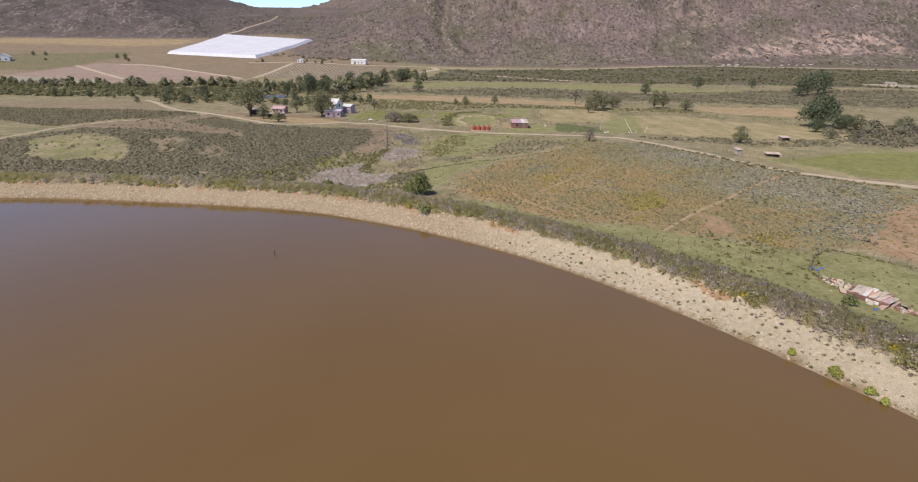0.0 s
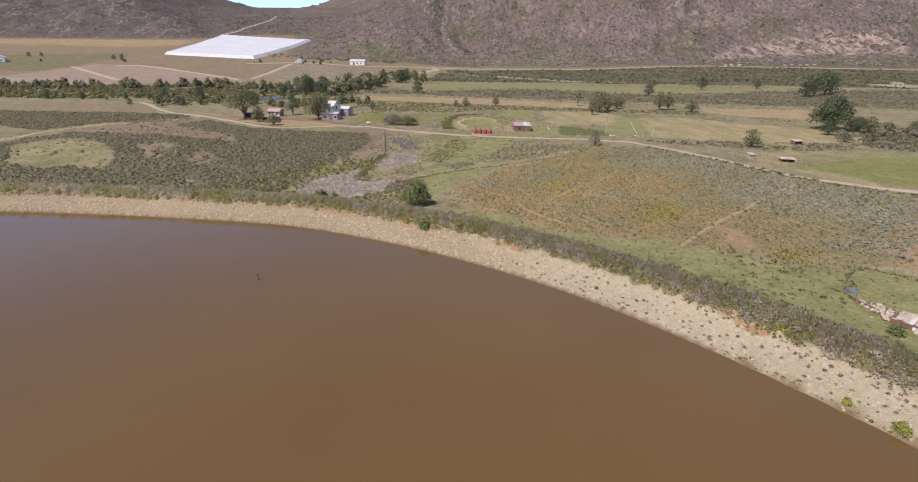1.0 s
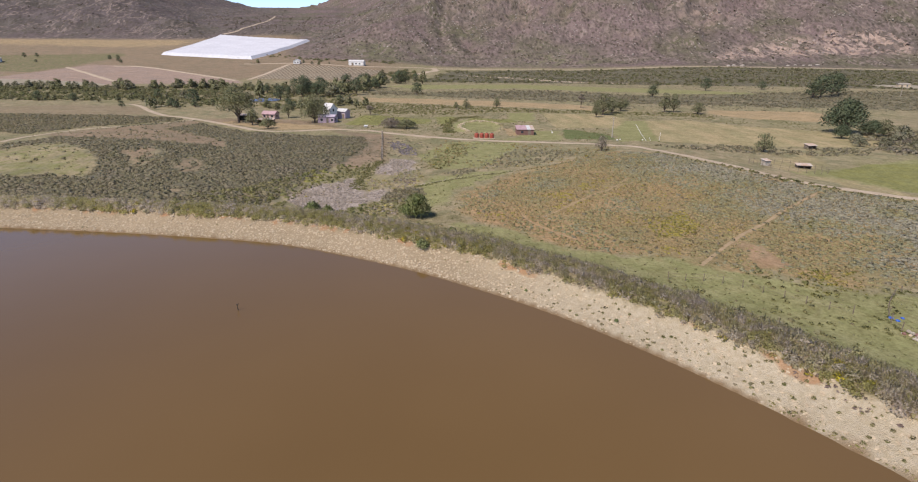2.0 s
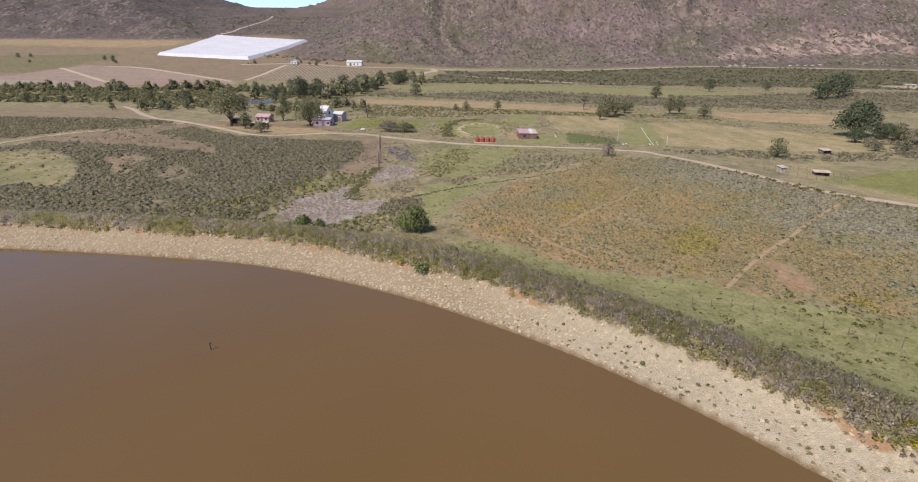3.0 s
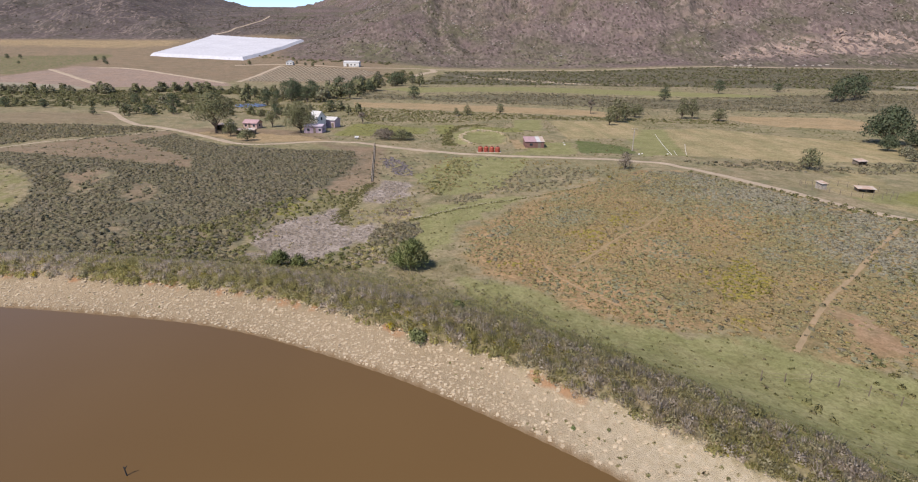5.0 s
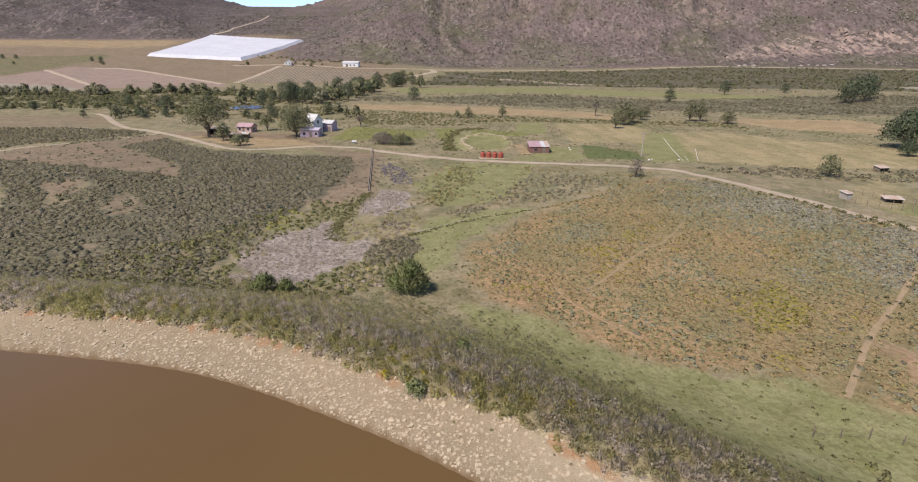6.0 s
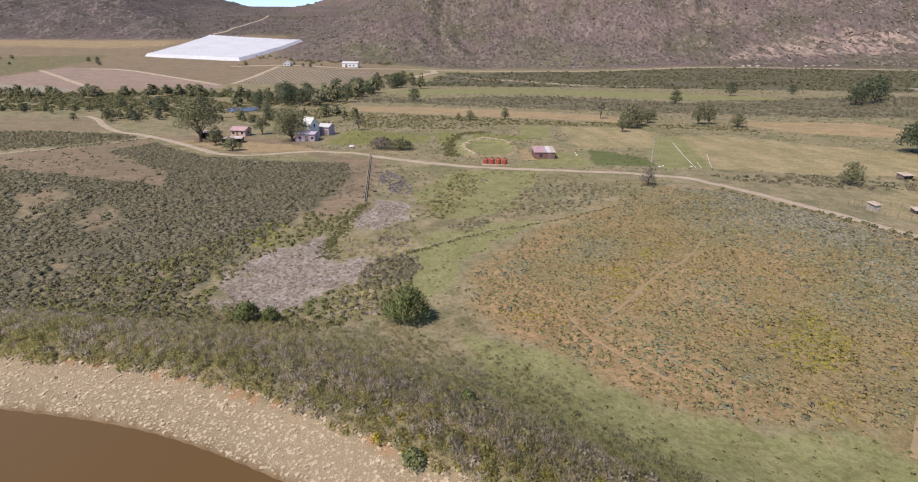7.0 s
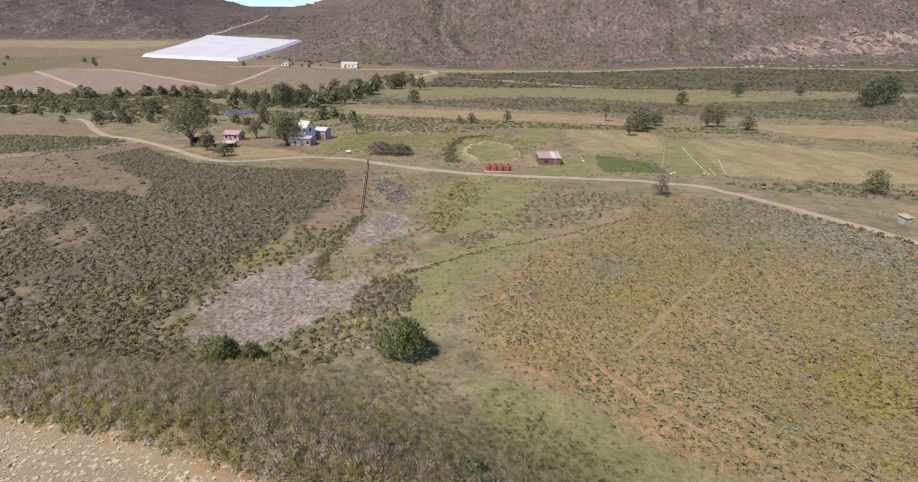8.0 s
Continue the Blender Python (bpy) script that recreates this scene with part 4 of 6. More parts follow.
def on_slope(count, a0, a1, r0, r1, lean, seed):
    """Places on the mountains between two bearings in degrees and two distances."""
    r = np.random.default_rng(seed)
    a, d = np.radians(r.uniform(a0, a1, count)), r0 + (r1 - r0) * r.uniform(0, 1, count) ** lean
    x, y = d * np.sin(a), d * np.cos(a)
    ok = mountain_height(x, y) > 2.0
    ok &= r.uniform(0, 1, count) < step(-0.7, 0.6, waves(x, y, 90, seed, 3))
    return x[ok], y[ok]


SPECK = [ragged(s + 700, 6, 0.85, 0.75) for s in range(8)]
x, y = on_slope(15000, -22, 43, 690, 1350, 0.9, 61)
scatter("mountain_scrub", x, y, rng.uniform(0.7, 2.0, len(x)), rng.uniform(0, 1, len(x)), SPECK, MOUNTBUSH, "dark low bushes dotted over the stony mountain", "scrub", 0.1)
x, y = on_slope(5000, -44, -16, 900, 1700, 0.9, 67)
scatter("mountain_scrub", x, y, rng.uniform(0.8, 1.9, len(x)), rng.uniform(0, 1, len(x)), SPECK, MOUNTBUSH, "dark low bushes on the far hillside", "scrub", 0.1)

fl3 = smooth_loop([(-261.1, 696.9), (-253.6, 727.0), (-225.9, 716.0), (-189.8, 696.1), (-161.4, 687.5), (-129.9, 692.0), (-98.4, 700.1), (-81.5, 697.1)], 12, False)
x, y = fl3[:, 0] + rng.normal(0, 4, len(fl3)), fl3[:, 1] + rng.normal(0, 7, len(fl3))
scatter("foot_trees", x, y, rng.uniform(1.6, 4.0, len(x)), rng.uniform(0, 1, len(x)), LEAFY, OLIVEBUSH, "small olive trees along the foot of the mountain", "trees", 0.1)
x, y = spread([(-86.7, 493.7), (-65.6, 506.3), (-45.0, 538.8), (-40.4, 623.2), (-64.4, 628.0), (-74.9, 595.3)], 7.0, 0.5)
scatter("foot_trees", x, y, rng.uniform(2.5, 5.0, len(x)), rng.uniform(0, 1, len(x)), LEAFY, OLIVEBUSH, "dense olive-grey trees beside the vineyard", "trees", 0.1)

bush_band("valley_scrub", [(-60, 372), (65, 335), (200, 300), (330, 280), (400, 330), (330, 410), (203, 404), (133, 382), (42, 424), (-32, 391), (-70, 430)], 2.3, 0.6, 1.5, 0.0, GREYLEAF, "grey-green scrub between the fields", 5, LOW)
bush_band("valley_scrub", [(-60, 322), (20, 300), (64, 288), (118, 280), (115, 262), (75, 275), (38, 280), (22, 282), (0, 268), (-40, 268)], 1.7, 0.5, 1.2, -0.1, GREENBUSH, "green reeds and bushes between the fields", 8)
bush_band("roadside_scrub", [(60, 184), (75, 190), (130, 186), (170, 200), (170, 180), (100, 172), (68, 176)], 1.5, 0.5, 1.2, 0.0, GREYLEAF, "grey-green bushes beside the farm road", 11)
bush_band("roadside_scrub", [(59, 170), (67, 152), (78, 135), (90, 126), (106, 118), (104, 114), (86, 124), (74, 133), (62, 151), (55, 168)], 1.1, 0.5, 0.9, -0.3, GREENBUSH, "low bushes along the edge of the road", 13)
bush_band("thicket", [(128, 178), (146, 206), (170, 222), (240, 230), (260, 200), (190, 170)], 2.2, 0.9, 2.5, -0.2, GREYLEAF, "thicket of tall grey-green bushes", 2)
bush_band("thicket", [(128, 178), (146, 206), (170, 222), (240, 230), (260, 200), (190, 170)], 4.2, 0.9, 2.2, -0.2, LILAC, "pale lilac-grey bushes in a thicket", 37)
bush_band("riverside_scrub", [(-340, 330), (-230, 318), (-175, 330), (-150, 300), (-140, 290), (-120, 310), (-128, 355), (-160, 395), (-230, 415), (-340, 400)], 2.8, 1.0, 2.8, -0.2, OLIVEBUSH, "dark olive bush on the valley floor", 6)
bush_band("riverside_scrub", [(-128, 305), (-60, 275), (-40, 300), (-60, 330), (-72, 400), (-60, 470), (-100, 420), (-135, 400)], 2.6, 0.6, 1.6, 0.0, GREENBUSH, "green bush round the pond", 9)
bush_band("veld_scrub", [(-200, 225), (-150, 200), (-142, 218), (-133, 224), (-119, 240), (-117, 247), (-130, 252), (-151, 254), (-240, 262)], 1.1, 0.6, 1.2, -0.6, GREYLEAF, "grey-green scrub beside the side road", 4)
bush_band("ditch_bushes", [(-41, 110), (-34, 122), (-35, 130), (-30, 142), (-32, 150), (-24, 152), (-22, 143), (-26, 140), (-33, 130), (-37, 124), (-34, 113), (-25, 110), (-21, 116), (-16, 124), (-9, 122), (-10, 113), (-20, 105), (-34, 105)], 0.85, 0.35, 0.85, -0.5, GREENBUSH, "green bushes and rushes along a wet ditch", 7, SOFT)
bush_band("ditch_bushes", [(-24, 130), (-20, 146), (-11, 149), (-8, 135), (-15, 128)], 1.1, 0.4, 0.8, 0.0, BELT, "olive bushes and dry rushes in a wet hollow", 12, BUSHY)
bush_band("lilac_bushes", LAVENDER, 1.0, 0.5, 0.8, -0.6, LAVENDERLEAF, "pale lilac-grey bushes in a patch", 15)
bush_band("veld_scrub", [(-30, 146), (-30, 200), (-8, 196), (-12, 166), (-21, 160)], 2.0, 0.3, 0.7, 0.0, GREYLEAF, "scattered small bushes on dry grass", 16)
bush_band("veld_scrub", [(-12, 149), (-3, 149), (15, 150), (40, 164), (50, 178), (20, 190), (-5, 195), (-11, 168)], 1.6, 0.35, 0.75, 0.0, HEATHLEAF, "olive tufts in a grassy hollow", 17, free=False)
x, y = spread([(-45, 92), (-8, 85), (25, 60), (50, 40), (70, 60), (60, 78), (34, 88), (5, 108), (0, 128), (14, 148), (-8, 140), (-8, 112)], 1.9, 0.48)
keep = shore_distance(x, y) > 12
x, y = x[keep], y[keep]
scatter("grass_tufts", x, y, rng.uniform(0.18, 0.5, len(x)) ** 1.2, rng.uniform(0, 1, len(x)), SMALL, GREENBUSH, "small dark tufts dotted over short grass", "tufts")
bush_band("veld_tufts", [(-60, 222), (0, 200), (50, 192), (150, 185), (180, 230), (120, 290), (0, 320), (-60, 330)], 2.0, 0.25, 0.6, 0.0, GREENBUSH, "small tufts and weeds over the valley grass", 19, LOW)
bush_band("veld_tufts", [(-160, 330), (-60, 330), (70, 300), (180, 280), (330, 270), (360, 400), (200, 470), (0, 500), (-80, 480)], 4.2, 0.4, 1.0, 0.0, GREYLEAF, "small bushes dotted over the far grassland", 23, LOW)
bush_band("veld_tufts", [(-150, 120), (-100, 118), (-36, 150), (-30, 200), (-60, 212), (-120, 245), (-150, 205)], 2.6, 0.2, 0.5, 0.1, GREENBUSH, "small tufts in the bare patches of the scrub", 29, free=False)
x, y, d = along_shore(4.7, 9.5, 1.0, -100, 70)
keep = (rng.uniform(0, 1, len(x)) < 0.2 + 0.15 * step(-14, -4, x) * step(24, 12, x)) & (waves(x, y, 22, 14, 2) > -0.15 * step(-14, -4, x))
x, y = x[keep], y[keep]
scatter("yellow_flowers", x, y, rng.uniform(0.5, 0.9, len(x)), rng.uniform(0, 1, len(x)), BUSHY, YELLOW, "yellow-flowering bushes along the crest of the bank", "flowers")
x, y, d = along_shore(0.5, 4.6, 0.75, -60, 75)
keep = rng.uniform(0, 1, len(x)) < step(-4, 16, x) * 0.9 * (0.4 + 0.6 * step(-0.3, 0.4, waves(x, y, 6, 3, 2))) + 0.04
x, y = x[keep], y[keep]
scatter("beach_weeds", x, y, rng.uniform(0.12, 0.36, len(x)), rng.uniform(0, 1, len(x)), SMALL, GREENBUSH, "small weeds growing between the stones", "weeds")

x, y = spread(HEATH_EAST, 1.7, 0.48)
keep = rng.uniform(0, 1, len(x)) < 0.10 + 0.75 * step(36, 68, x + 0.35 * (y - 110)) + 0.4 * (waves(x, y, 12, 19, 2) > 0.45)
x, y = x[keep], y[keep]
scatter("grey_heath", x, y, 0.34 + 0.4 * rng.uniform(0, 1, len(x)) ** 2, rng.uniform(0, 1, len(x)), CUSHION[:5] + SPRAY[:3], GREYLEAF, "larger grey-green heath bushes among low ones", "heath")
x, y = spread([(20, 92), (70, 84), (90, 110), (60, 140), (30, 120)], 8, 0.48)
scatter("lilac_heath", x, y, rng.uniform(0.35, 0.6, len(x)), rng.uniform(0, 1, len(x)), SPRAY, LILAC, "pale lilac-grey bushes among the heath", "heath")
x, y = spread(CLAY_PATCHES[1], 1.3, 0.5)
scatter("heath", x, y, rng.uniform(0.25, 0.55, len(x)), rng.uniform(0, 1, len(x)), TINY, HEATHLEAF, "sparse low heath bushes on bare clay", "heath")
x, y, d = along_shore(3.6, 5.0, 0.5, 27, 75)
keep = (rng.uniform(0, 1, len(x)) < 0.75) & (waves(x, y, 5, 4, 2) > -0.1)
x, y = x[keep], y[keep]
scatter("dead_brush", x, y, rng.uniform(0.2, 0.4, len(x)), rng.uniform(0, 1, len(x)), SMALL, BRUSH, "dead reddish-grey brushwood along the top of the beach", "brushwood")
x, y, d = along_shore(0.3, 0.9, 0.35, 24, 75)
scatter("waterline_weeds", x, y, rng.uniform(0.08, 0.2, len(x)), rng.uniform(0, 1, len(x)), SMALL, LIME, "yellow-green weeds along the waterline", "weeds")

for p in ([(33, 111), (42, 109), (39, 97), (32, 99)], [(48, 85), (57, 86), (52, 77), (44, 76)], [(60, 112), (66, 116), (64, 104), (57, 102)]):
    x, y = spread(p, 0.65, 0.5)
    keep = waves(x, y, 5, 3, 2) > -0.15
    scatter("yellow_green_heath", x[keep], y[keep], rng.uniform(0.25, 0.45, keep.sum()), rng.uniform(0, 1, keep.sum()), SPRAY, LIME, "patch of bright yellow-green heath bushes", "heath")
x, y = spread([(128, 172), (133, 186), (137, 205), (155, 220), (170, 215), (160, 192), (142, 172)], 2.6, 0.5)
scatter("thicket", x, y, rng.uniform(0.9, 2.2, len(x)), rng.uniform(0, 1, len(x)), SOFT, GREYLEAF, "tall mixed bushes of a thicket beside the big tree", "thicket", 0.1)
x, y = on_slope(9000, -18, 43, 700, 1250, 0.9, 71)
scatter("mountain_stones", x, y, 0.4 + 1.3 * rng.uniform(0, 1, len(x)) ** 2, rng.uniform(0, 1, len(x)), PEBBLES[:3], RUBBLE, "pale stones lying on the mountain slope", "stones", 0.1, rounded=False)
x, y = spread(CRAG, 5.0, 0.5)
keep = rng.uniform(0, 1, len(x)) < 0.45 + 0.5 * waves(x, y, 40, 5, 3)
x, y = x[keep], y[keep]
scatter("crag_rocks", x, y, 1.2 + 2.4 * rng.uniform(0, 1, len(x)) ** 2, rng.uniform(0, 1, len(x)), PEBBLES, CRAGROCK, "pale orange-grey boulders of a rocky spur", "rocks", 0.3, rounded=False)
x, y = spread(RIVER_BED, 1.8, 0.5)
scatter("river_stones", x, y, rng.uniform(0.3, 1.0, len(x)), rng.uniform(0, 1, len(x)), PEBBLES, STONE, "pale stones of a dry river bed among bush", "stones", 0.1, rounded=False)
for p in REEDS:
    x, y = spread(p, 2.2, 0.5)
    keep = waves(x, y, 7, 5, 2) > 0.1
    x, y = x[keep], y[keep]
    scatter("reed_bushes", x, y, rng.uniform(0.3, 0.6, len(x)), rng.uniform(0, 1, len(x)), BUSHY, BELT, "olive-brown bushes among dead reeds", "scrub")

bush_band("hollow_bushes", [(-15.6, 118.5), (-17.3, 124.2), (-15, 130.5), (-9, 131), (-8, 125.5), (-10.3, 120.5)], 0.62, 0.45, 0.85, -0.8, GREYLEAF, "soft grey-olive bushes in the wet hollow", 31, SOFT)
bush_band("hollow_bushes", [(-18, 109.5), (-12, 111.5), (-14.2, 118.8), (-18.8, 116.5)], 0.7, 0.4, 0.75, -0.5, BELT, "olive-brown bushes along the foot of the bank", 34, SOFT)
bush_band("russet_weeds", [(-16.6, 141), (-10.3, 138.3), (-11, 134.5), (-16, 136)], 0.6, 0.25, 0.5, -0.5, BRUSH, "reddish-brown dry weeds in the hollow", 35, SOFT)
bush_band("green_tufts", [(-11, 151), (-2.5, 189), (3, 186), (2, 172), (-5.5, 149)], 0.95, 0.3, 0.7, -0.1, GREENBUSH, "green and yellowish tufts on damp grass", 36, SOFT, free=False)
bush_band("green_tufts", [(30, 70), (36, 62), (47, 66), (58, 78), (48, 84), (36, 88), (26, 82)], 1.7, 0.3, 0.75, 0.35, GREENBUSH, "clumps of green and yellowish tufts on the grass below the bank", 47, SOFT, free=False)
bush_band("grey_tufts", [(-4.5, 144.5), (1, 151.5), (4.5, 147.5), (-1, 141.5)], 0.7, 0.3, 0.55, -0.5, GREYLEAF, "grey tufts beside the line of stones", 38, SOFT, free=False)
bush_band("grey_tufts", [(5.5, 154), (15, 175), (38, 176), (33, 164.5), (16, 151)], 1.15, 0.35, 0.75, -0.2, GREYLEAF, "grey-green bushes on the slope above the hollow", 39, SOFT, free=False)
bush_band("west_bushes", [(-39, 104), (-52, 108), (-60, 117), (-52, 124), (-44, 130), (-40, 140), (-34, 142), (-36, 128), (-39, 116), (-34, 108)], 1.0, 0.5, 1.05, -0.35, GREENBUSH, "olive-green bushes at the edge of the scrub", 45, SOFT, free=False)
bush_band("hollow_bushes", [(-38, 134), (-38, 142), (-34, 146), (-30, 140), (-33, 133)], 1.1, 0.5, 0.9, -0.3, LIME, "yellow-green bushes beside the reeds", 33, SOFT)
fl2 = smooth_loop([(49.8, 63.5), (49.2, 66.1), (49.3, 69.5), (53.4, 75), (57.9, 78.2), (62.2, 74.2), (68, 69)], 24, False)
x, y = fl2[:, 0] + rng.normal(0, 0.25, len(fl2)), fl2[:, 1] + rng.normal(0, 0.25, len(fl2))
scatter("fence_weeds", x, y, rng.uniform(0.2, 0.45, len(x)), rng.uniform(0, 0.2, len(x)), SMALL, GREENBUSH, "dark weeds along a wire fence", "weeds")
x, y = spread([(136, 190), (139, 196), (165, 190), (162, 183)], 1.6, 0.5)
scatter("pale_rocks", x, y, rng.uniform(0.3, 0.8, len(x)), rng.uniform(0, 1, len(x)), PEBBLES, STONE, "pale rocks and rubbish before a thicket", "rocks", 0.05, rounded=False)

x, y = spread([(-45, 96), (-8, 88), (25, 62), (50, 42), (72, 60), (60, 79), (34, 89), (5, 109), (0, 128), (14, 149), (-6, 190), (-12, 160), (-8, 140), (-9, 112), (-38, 108)], 0.85, 0.5)
keep = (shore_distance(x, y) > 13) & (waves(x, y, 9, 21, 3) > -0.25)
x, y = x[keep], y[keep]
scatter("grass", x, y, rng.uniform(0.12, 0.32, len(x)), np.clip(rng.normal(0.5, 0.3, len(x)), 0, 1), BLADES, GRASS, "short yellow-green grass tufts", "grass")


# ---------- helpers for things ----------
def part(name, bm, material, parent, label=""):
    me = bpy.data.meshes.new(name)
    bm.to_mesh(me)
    bm.free()
    me.materials.append(material)
    ob = new(name, me)
    ob.parent = parent
    return tagged(ob, label) if label else ob


def boxes(*specs):
    """One bmesh of boxes (x, y, z of the middle, then the three sizes, then a turn about z)."""
    bm = bmesh.new()
    for s in specs:
        m = pose(s[0], s[1], s[2], 0, 0, s[6] if len(s) > 6 else 0) @ Matrix.Diagonal((s[3], s[4], s[5], 1))
        bmesh.ops.create_cube(bm, size=1, matrix=m)
    bmesh.ops.bevel(bm, geom=bm.edges[:], offset=0.02, segments=1, affect="EDGES")
    return bm


def prism(points, y0, y1):
    """An outline in x and z, drawn out along y."""
    bm = bmesh.new()
    a = [bm.verts.new((x, y0, z)) for x, z in points]
    b = [bm.verts.new((x, y1, z)) for x, z in points]
    bm.faces.new(a), bm.faces.new(b[::-1])
    n = len(points)
    for i in range(n):
        bm.faces.new((a[i], b[i], b[(i + 1) % n], a[(i + 1) % n]))
    bmesh.ops.recalc_face_normals(bm, faces=bm.faces[:])
    return bm


def tube(bm, a, b, r0, r1, sides=7, ends=True):
    a, b = Vector(a), Vector(b)
    d = (b - a)
    if d.length < 1e-4:
        return
    m = Matrix.Translation((a + b) / 2) @ d.to_track_quat("Z", "Y").to_matrix().to_4x4()
    bmesh.ops.create_cone(bm, cap_ends=ends, segments=sides, radius1=r0, radius2=r1, depth=d.length, matrix=m)


def thing(name, x, y, label, category, group="", turn=0.0, sink=0.0):
    ob = new(name)
    ob.matrix_world = pose(x, y, float(ground_height(x, y)) - sink, 0, 0, turn)
    return tagged(ob, label, category, group)


# ---------- trees ----------
def crown_mesh(clumps, leaves, leaf, seed, spiky=False):
    """Leaf sprays in clumps; clumps are (x, y, z, rx, rz)."""
    r = np.random.default_rng(seed)
    vol = np.array([c[3] ** 2 * c[4] for c in clumps])
    count = np.maximum(6, (leaves * vol ** 0.7 / (vol ** 0.7).sum()).astype(int))
    pos, out = [], []
    for c, n in zip(clumps, count):
        u = r.normal(0, 1, (n, 3))
        u /= np.linalg.norm(u, axis=1)[:, None]
        u[:, 2] = np.where(u[:, 2] < -0.35, -u[:, 2], u[:, 2])
        k = r.uniform(0.45, 1.08, n)[:, None]
        pos.append(np.array(c[:3]) + u * k * np.array([c[3], c[3], c[4]]))
        out.append(u)
    p, o = np.concatenate(pos), np.concatenate(out)
    n = len(p)
    a = r.normal(0, 1, (n, 3))
    a /= np.linalg.norm(a, axis=1)[:, None]
    b = np.cross(a, o + r.normal(0, 0.5, (n, 3)))
    b /= np.linalg.norm(b, axis=1)[:, None]
    if spiky:
        a = o + np.array([0, 0, 0.5]) + r.normal(0, 0.4, (n, 3))
        a /= np.linalg.norm(a, axis=1)[:, None]
        b = np.cross(a, r.normal(0, 1, (n, 3)))
        b /= np.linalg.norm(b, axis=1)[:, None]
        b, a = 0.5 * b, 1.9 * a
    s = leaf * r.uniform(0.6, 1.4, n)[:, None]
    v = np.stack([p - a * s, p + b * s * 0.55, p + a * s, p - b * s * 0.55], 1).reshape(-1, 3)
    nm = o + np.array([0, 0, 0.35]) + r.normal(0, 0.25, (n, 3))
    f = np.arange(4 * n).reshape(-1, 4)
    back = (np.cross(b, a) * nm).sum(1) > 0
    f[~back] = f[~back][:, ::-1]
    nm /= np.linalg.norm(nm, axis=1)[:, None]
    return v, f, nm.repeat(4, 0)


def tree(x, y, height, width, bole, material, seed, label, leaves=900, leaf=0.4, kind="tree", category="tree", clump=9, droop=0.35, bark=None, spiky=False):
    """A tapered trunk with limbs and a crown of leaf sprays."""
    r = random.Random(seed)
    root = thing(kind, x, y, label, category, "trees of the valley" if kind == "tree" else "bushes of the valley", r.uniform(0, 360), 0.05)
    clumps = []
    low = bole * height
    for i in range(clump):
        a = 2.4 * i + r.uniform(-0.4, 0.4)
        k = math.sqrt((i + 0.4) / clump)
        rad = width / 2 * (0.36 + 0.16 * r.random())
        far = max(0.0, width / 2 - rad) * k * r.uniform(0.85, 1.15)
        rz = min(rad * 0.85, (height - low) * 0.34)
        top = height - rz - (height - low) * (droop + 0.12) * k * k * r.uniform(0.6, 1.3)
        clumps.append((far * math.cos(a), far * math.sin(a), max(top, low + rz * 0.8), rad, rz))
    if bole < 0.12:
        for i in range(6):
            a = i * math.pi / 3 + r.uniform(-0.3, 0.3)
            clumps.append((width * 0.29 * math.cos(a), width * 0.29 * math.sin(a), height * 0.27, width * 0.23, height * 0.27))
        clumps.append((0, 0, height * 0.4, width * 0.36, height * 0.38))
    v, f, nm = crown_mesh(clumps, leaves, leaf, seed, spiky)
    bm = bmesh.new()
    base = height * 0.022 + 0.05
    fork = max(low * 0.8, height * 0.12)
    tube(bm, (0, 0, -0.2), (0.1 * r.random(), 0.1 * r.random(), fork), base * 1.25, base * 0.85, 8)
    for c in clumps:
        mid = (c[0] * 0.45, c[1] * 0.45, fork + (c[2] - fork) * 0.6)
        tube(bm, (0, 0, fork * 0.9), mid, base * 0.55, base * 0.35, 4, False)
        tube(bm, mid, c[:3], base * 0.35, base * 0.12, 3, False)
    part("trunk", bm, bark or BARK, root)
    crown = mesh_object("crown", v, f, material, root, True)
    crown.data.normals_split_custom_set_from_vertices(nm.tolist())
    return root


def again(model, x, y, scale, turn):
    m = pose(x, y, float(ground_height(x, y)) - 0.05, 0, 0, turn) @ Matrix.Diagonal((scale[0], scale[0], scale[1], 1))
    return copy_thing(model, m)


gum = tree(-90, 235, 15.5, 18, 0.2, LEAF_OLIVE, 3, "tall gum tree with an open olive crown by the farmhouse", 5200, 0.27, clump=15, droop=0.55)
tree(-72.5, 218, 4.6, 6.5, 0.05, LEAF_OLIVE, 5, "rounded olive bush beside the farm road", 1500, 0.2, "bush", "bush", 6)
tree(-82, 228, 6.5, 6, 0.1, LEAF_OLIVE, 6, "olive-green tree beside the pink cottage", 1400, 0.22, clump=7)
tree(-60.5, 240, 11.8, 13, 0.08, LEAF_OLIVE, 8, "broad dark-olive tree shading the farmhouse", 4800, 0.26, clump=11)
tree(-75, 252, 6, 7, 0.18, LEAF_OLIVE, 21, "olive garden tree between the houses", 1300, 0.22, clump=7)
tree(-66, 256, 6.5, 7, 0.18, LEAF_OLIVE, 22, "olive garden tree behind the houses", 1300, 0.22, clump=7)
tree(-27, 224, 4.3, 9.8, 0.03, LEAF_GREY, 9, "round grey-brown bush on the grass", 3000, 0.18, "bush", "bush", 8)
tree(-21, 223, 3.9, 9.4, 0.03, LEAF_OLIVE, 10, "round olive-brown bush on the grass", 3000, 0.18, "bush", "bush", 8)
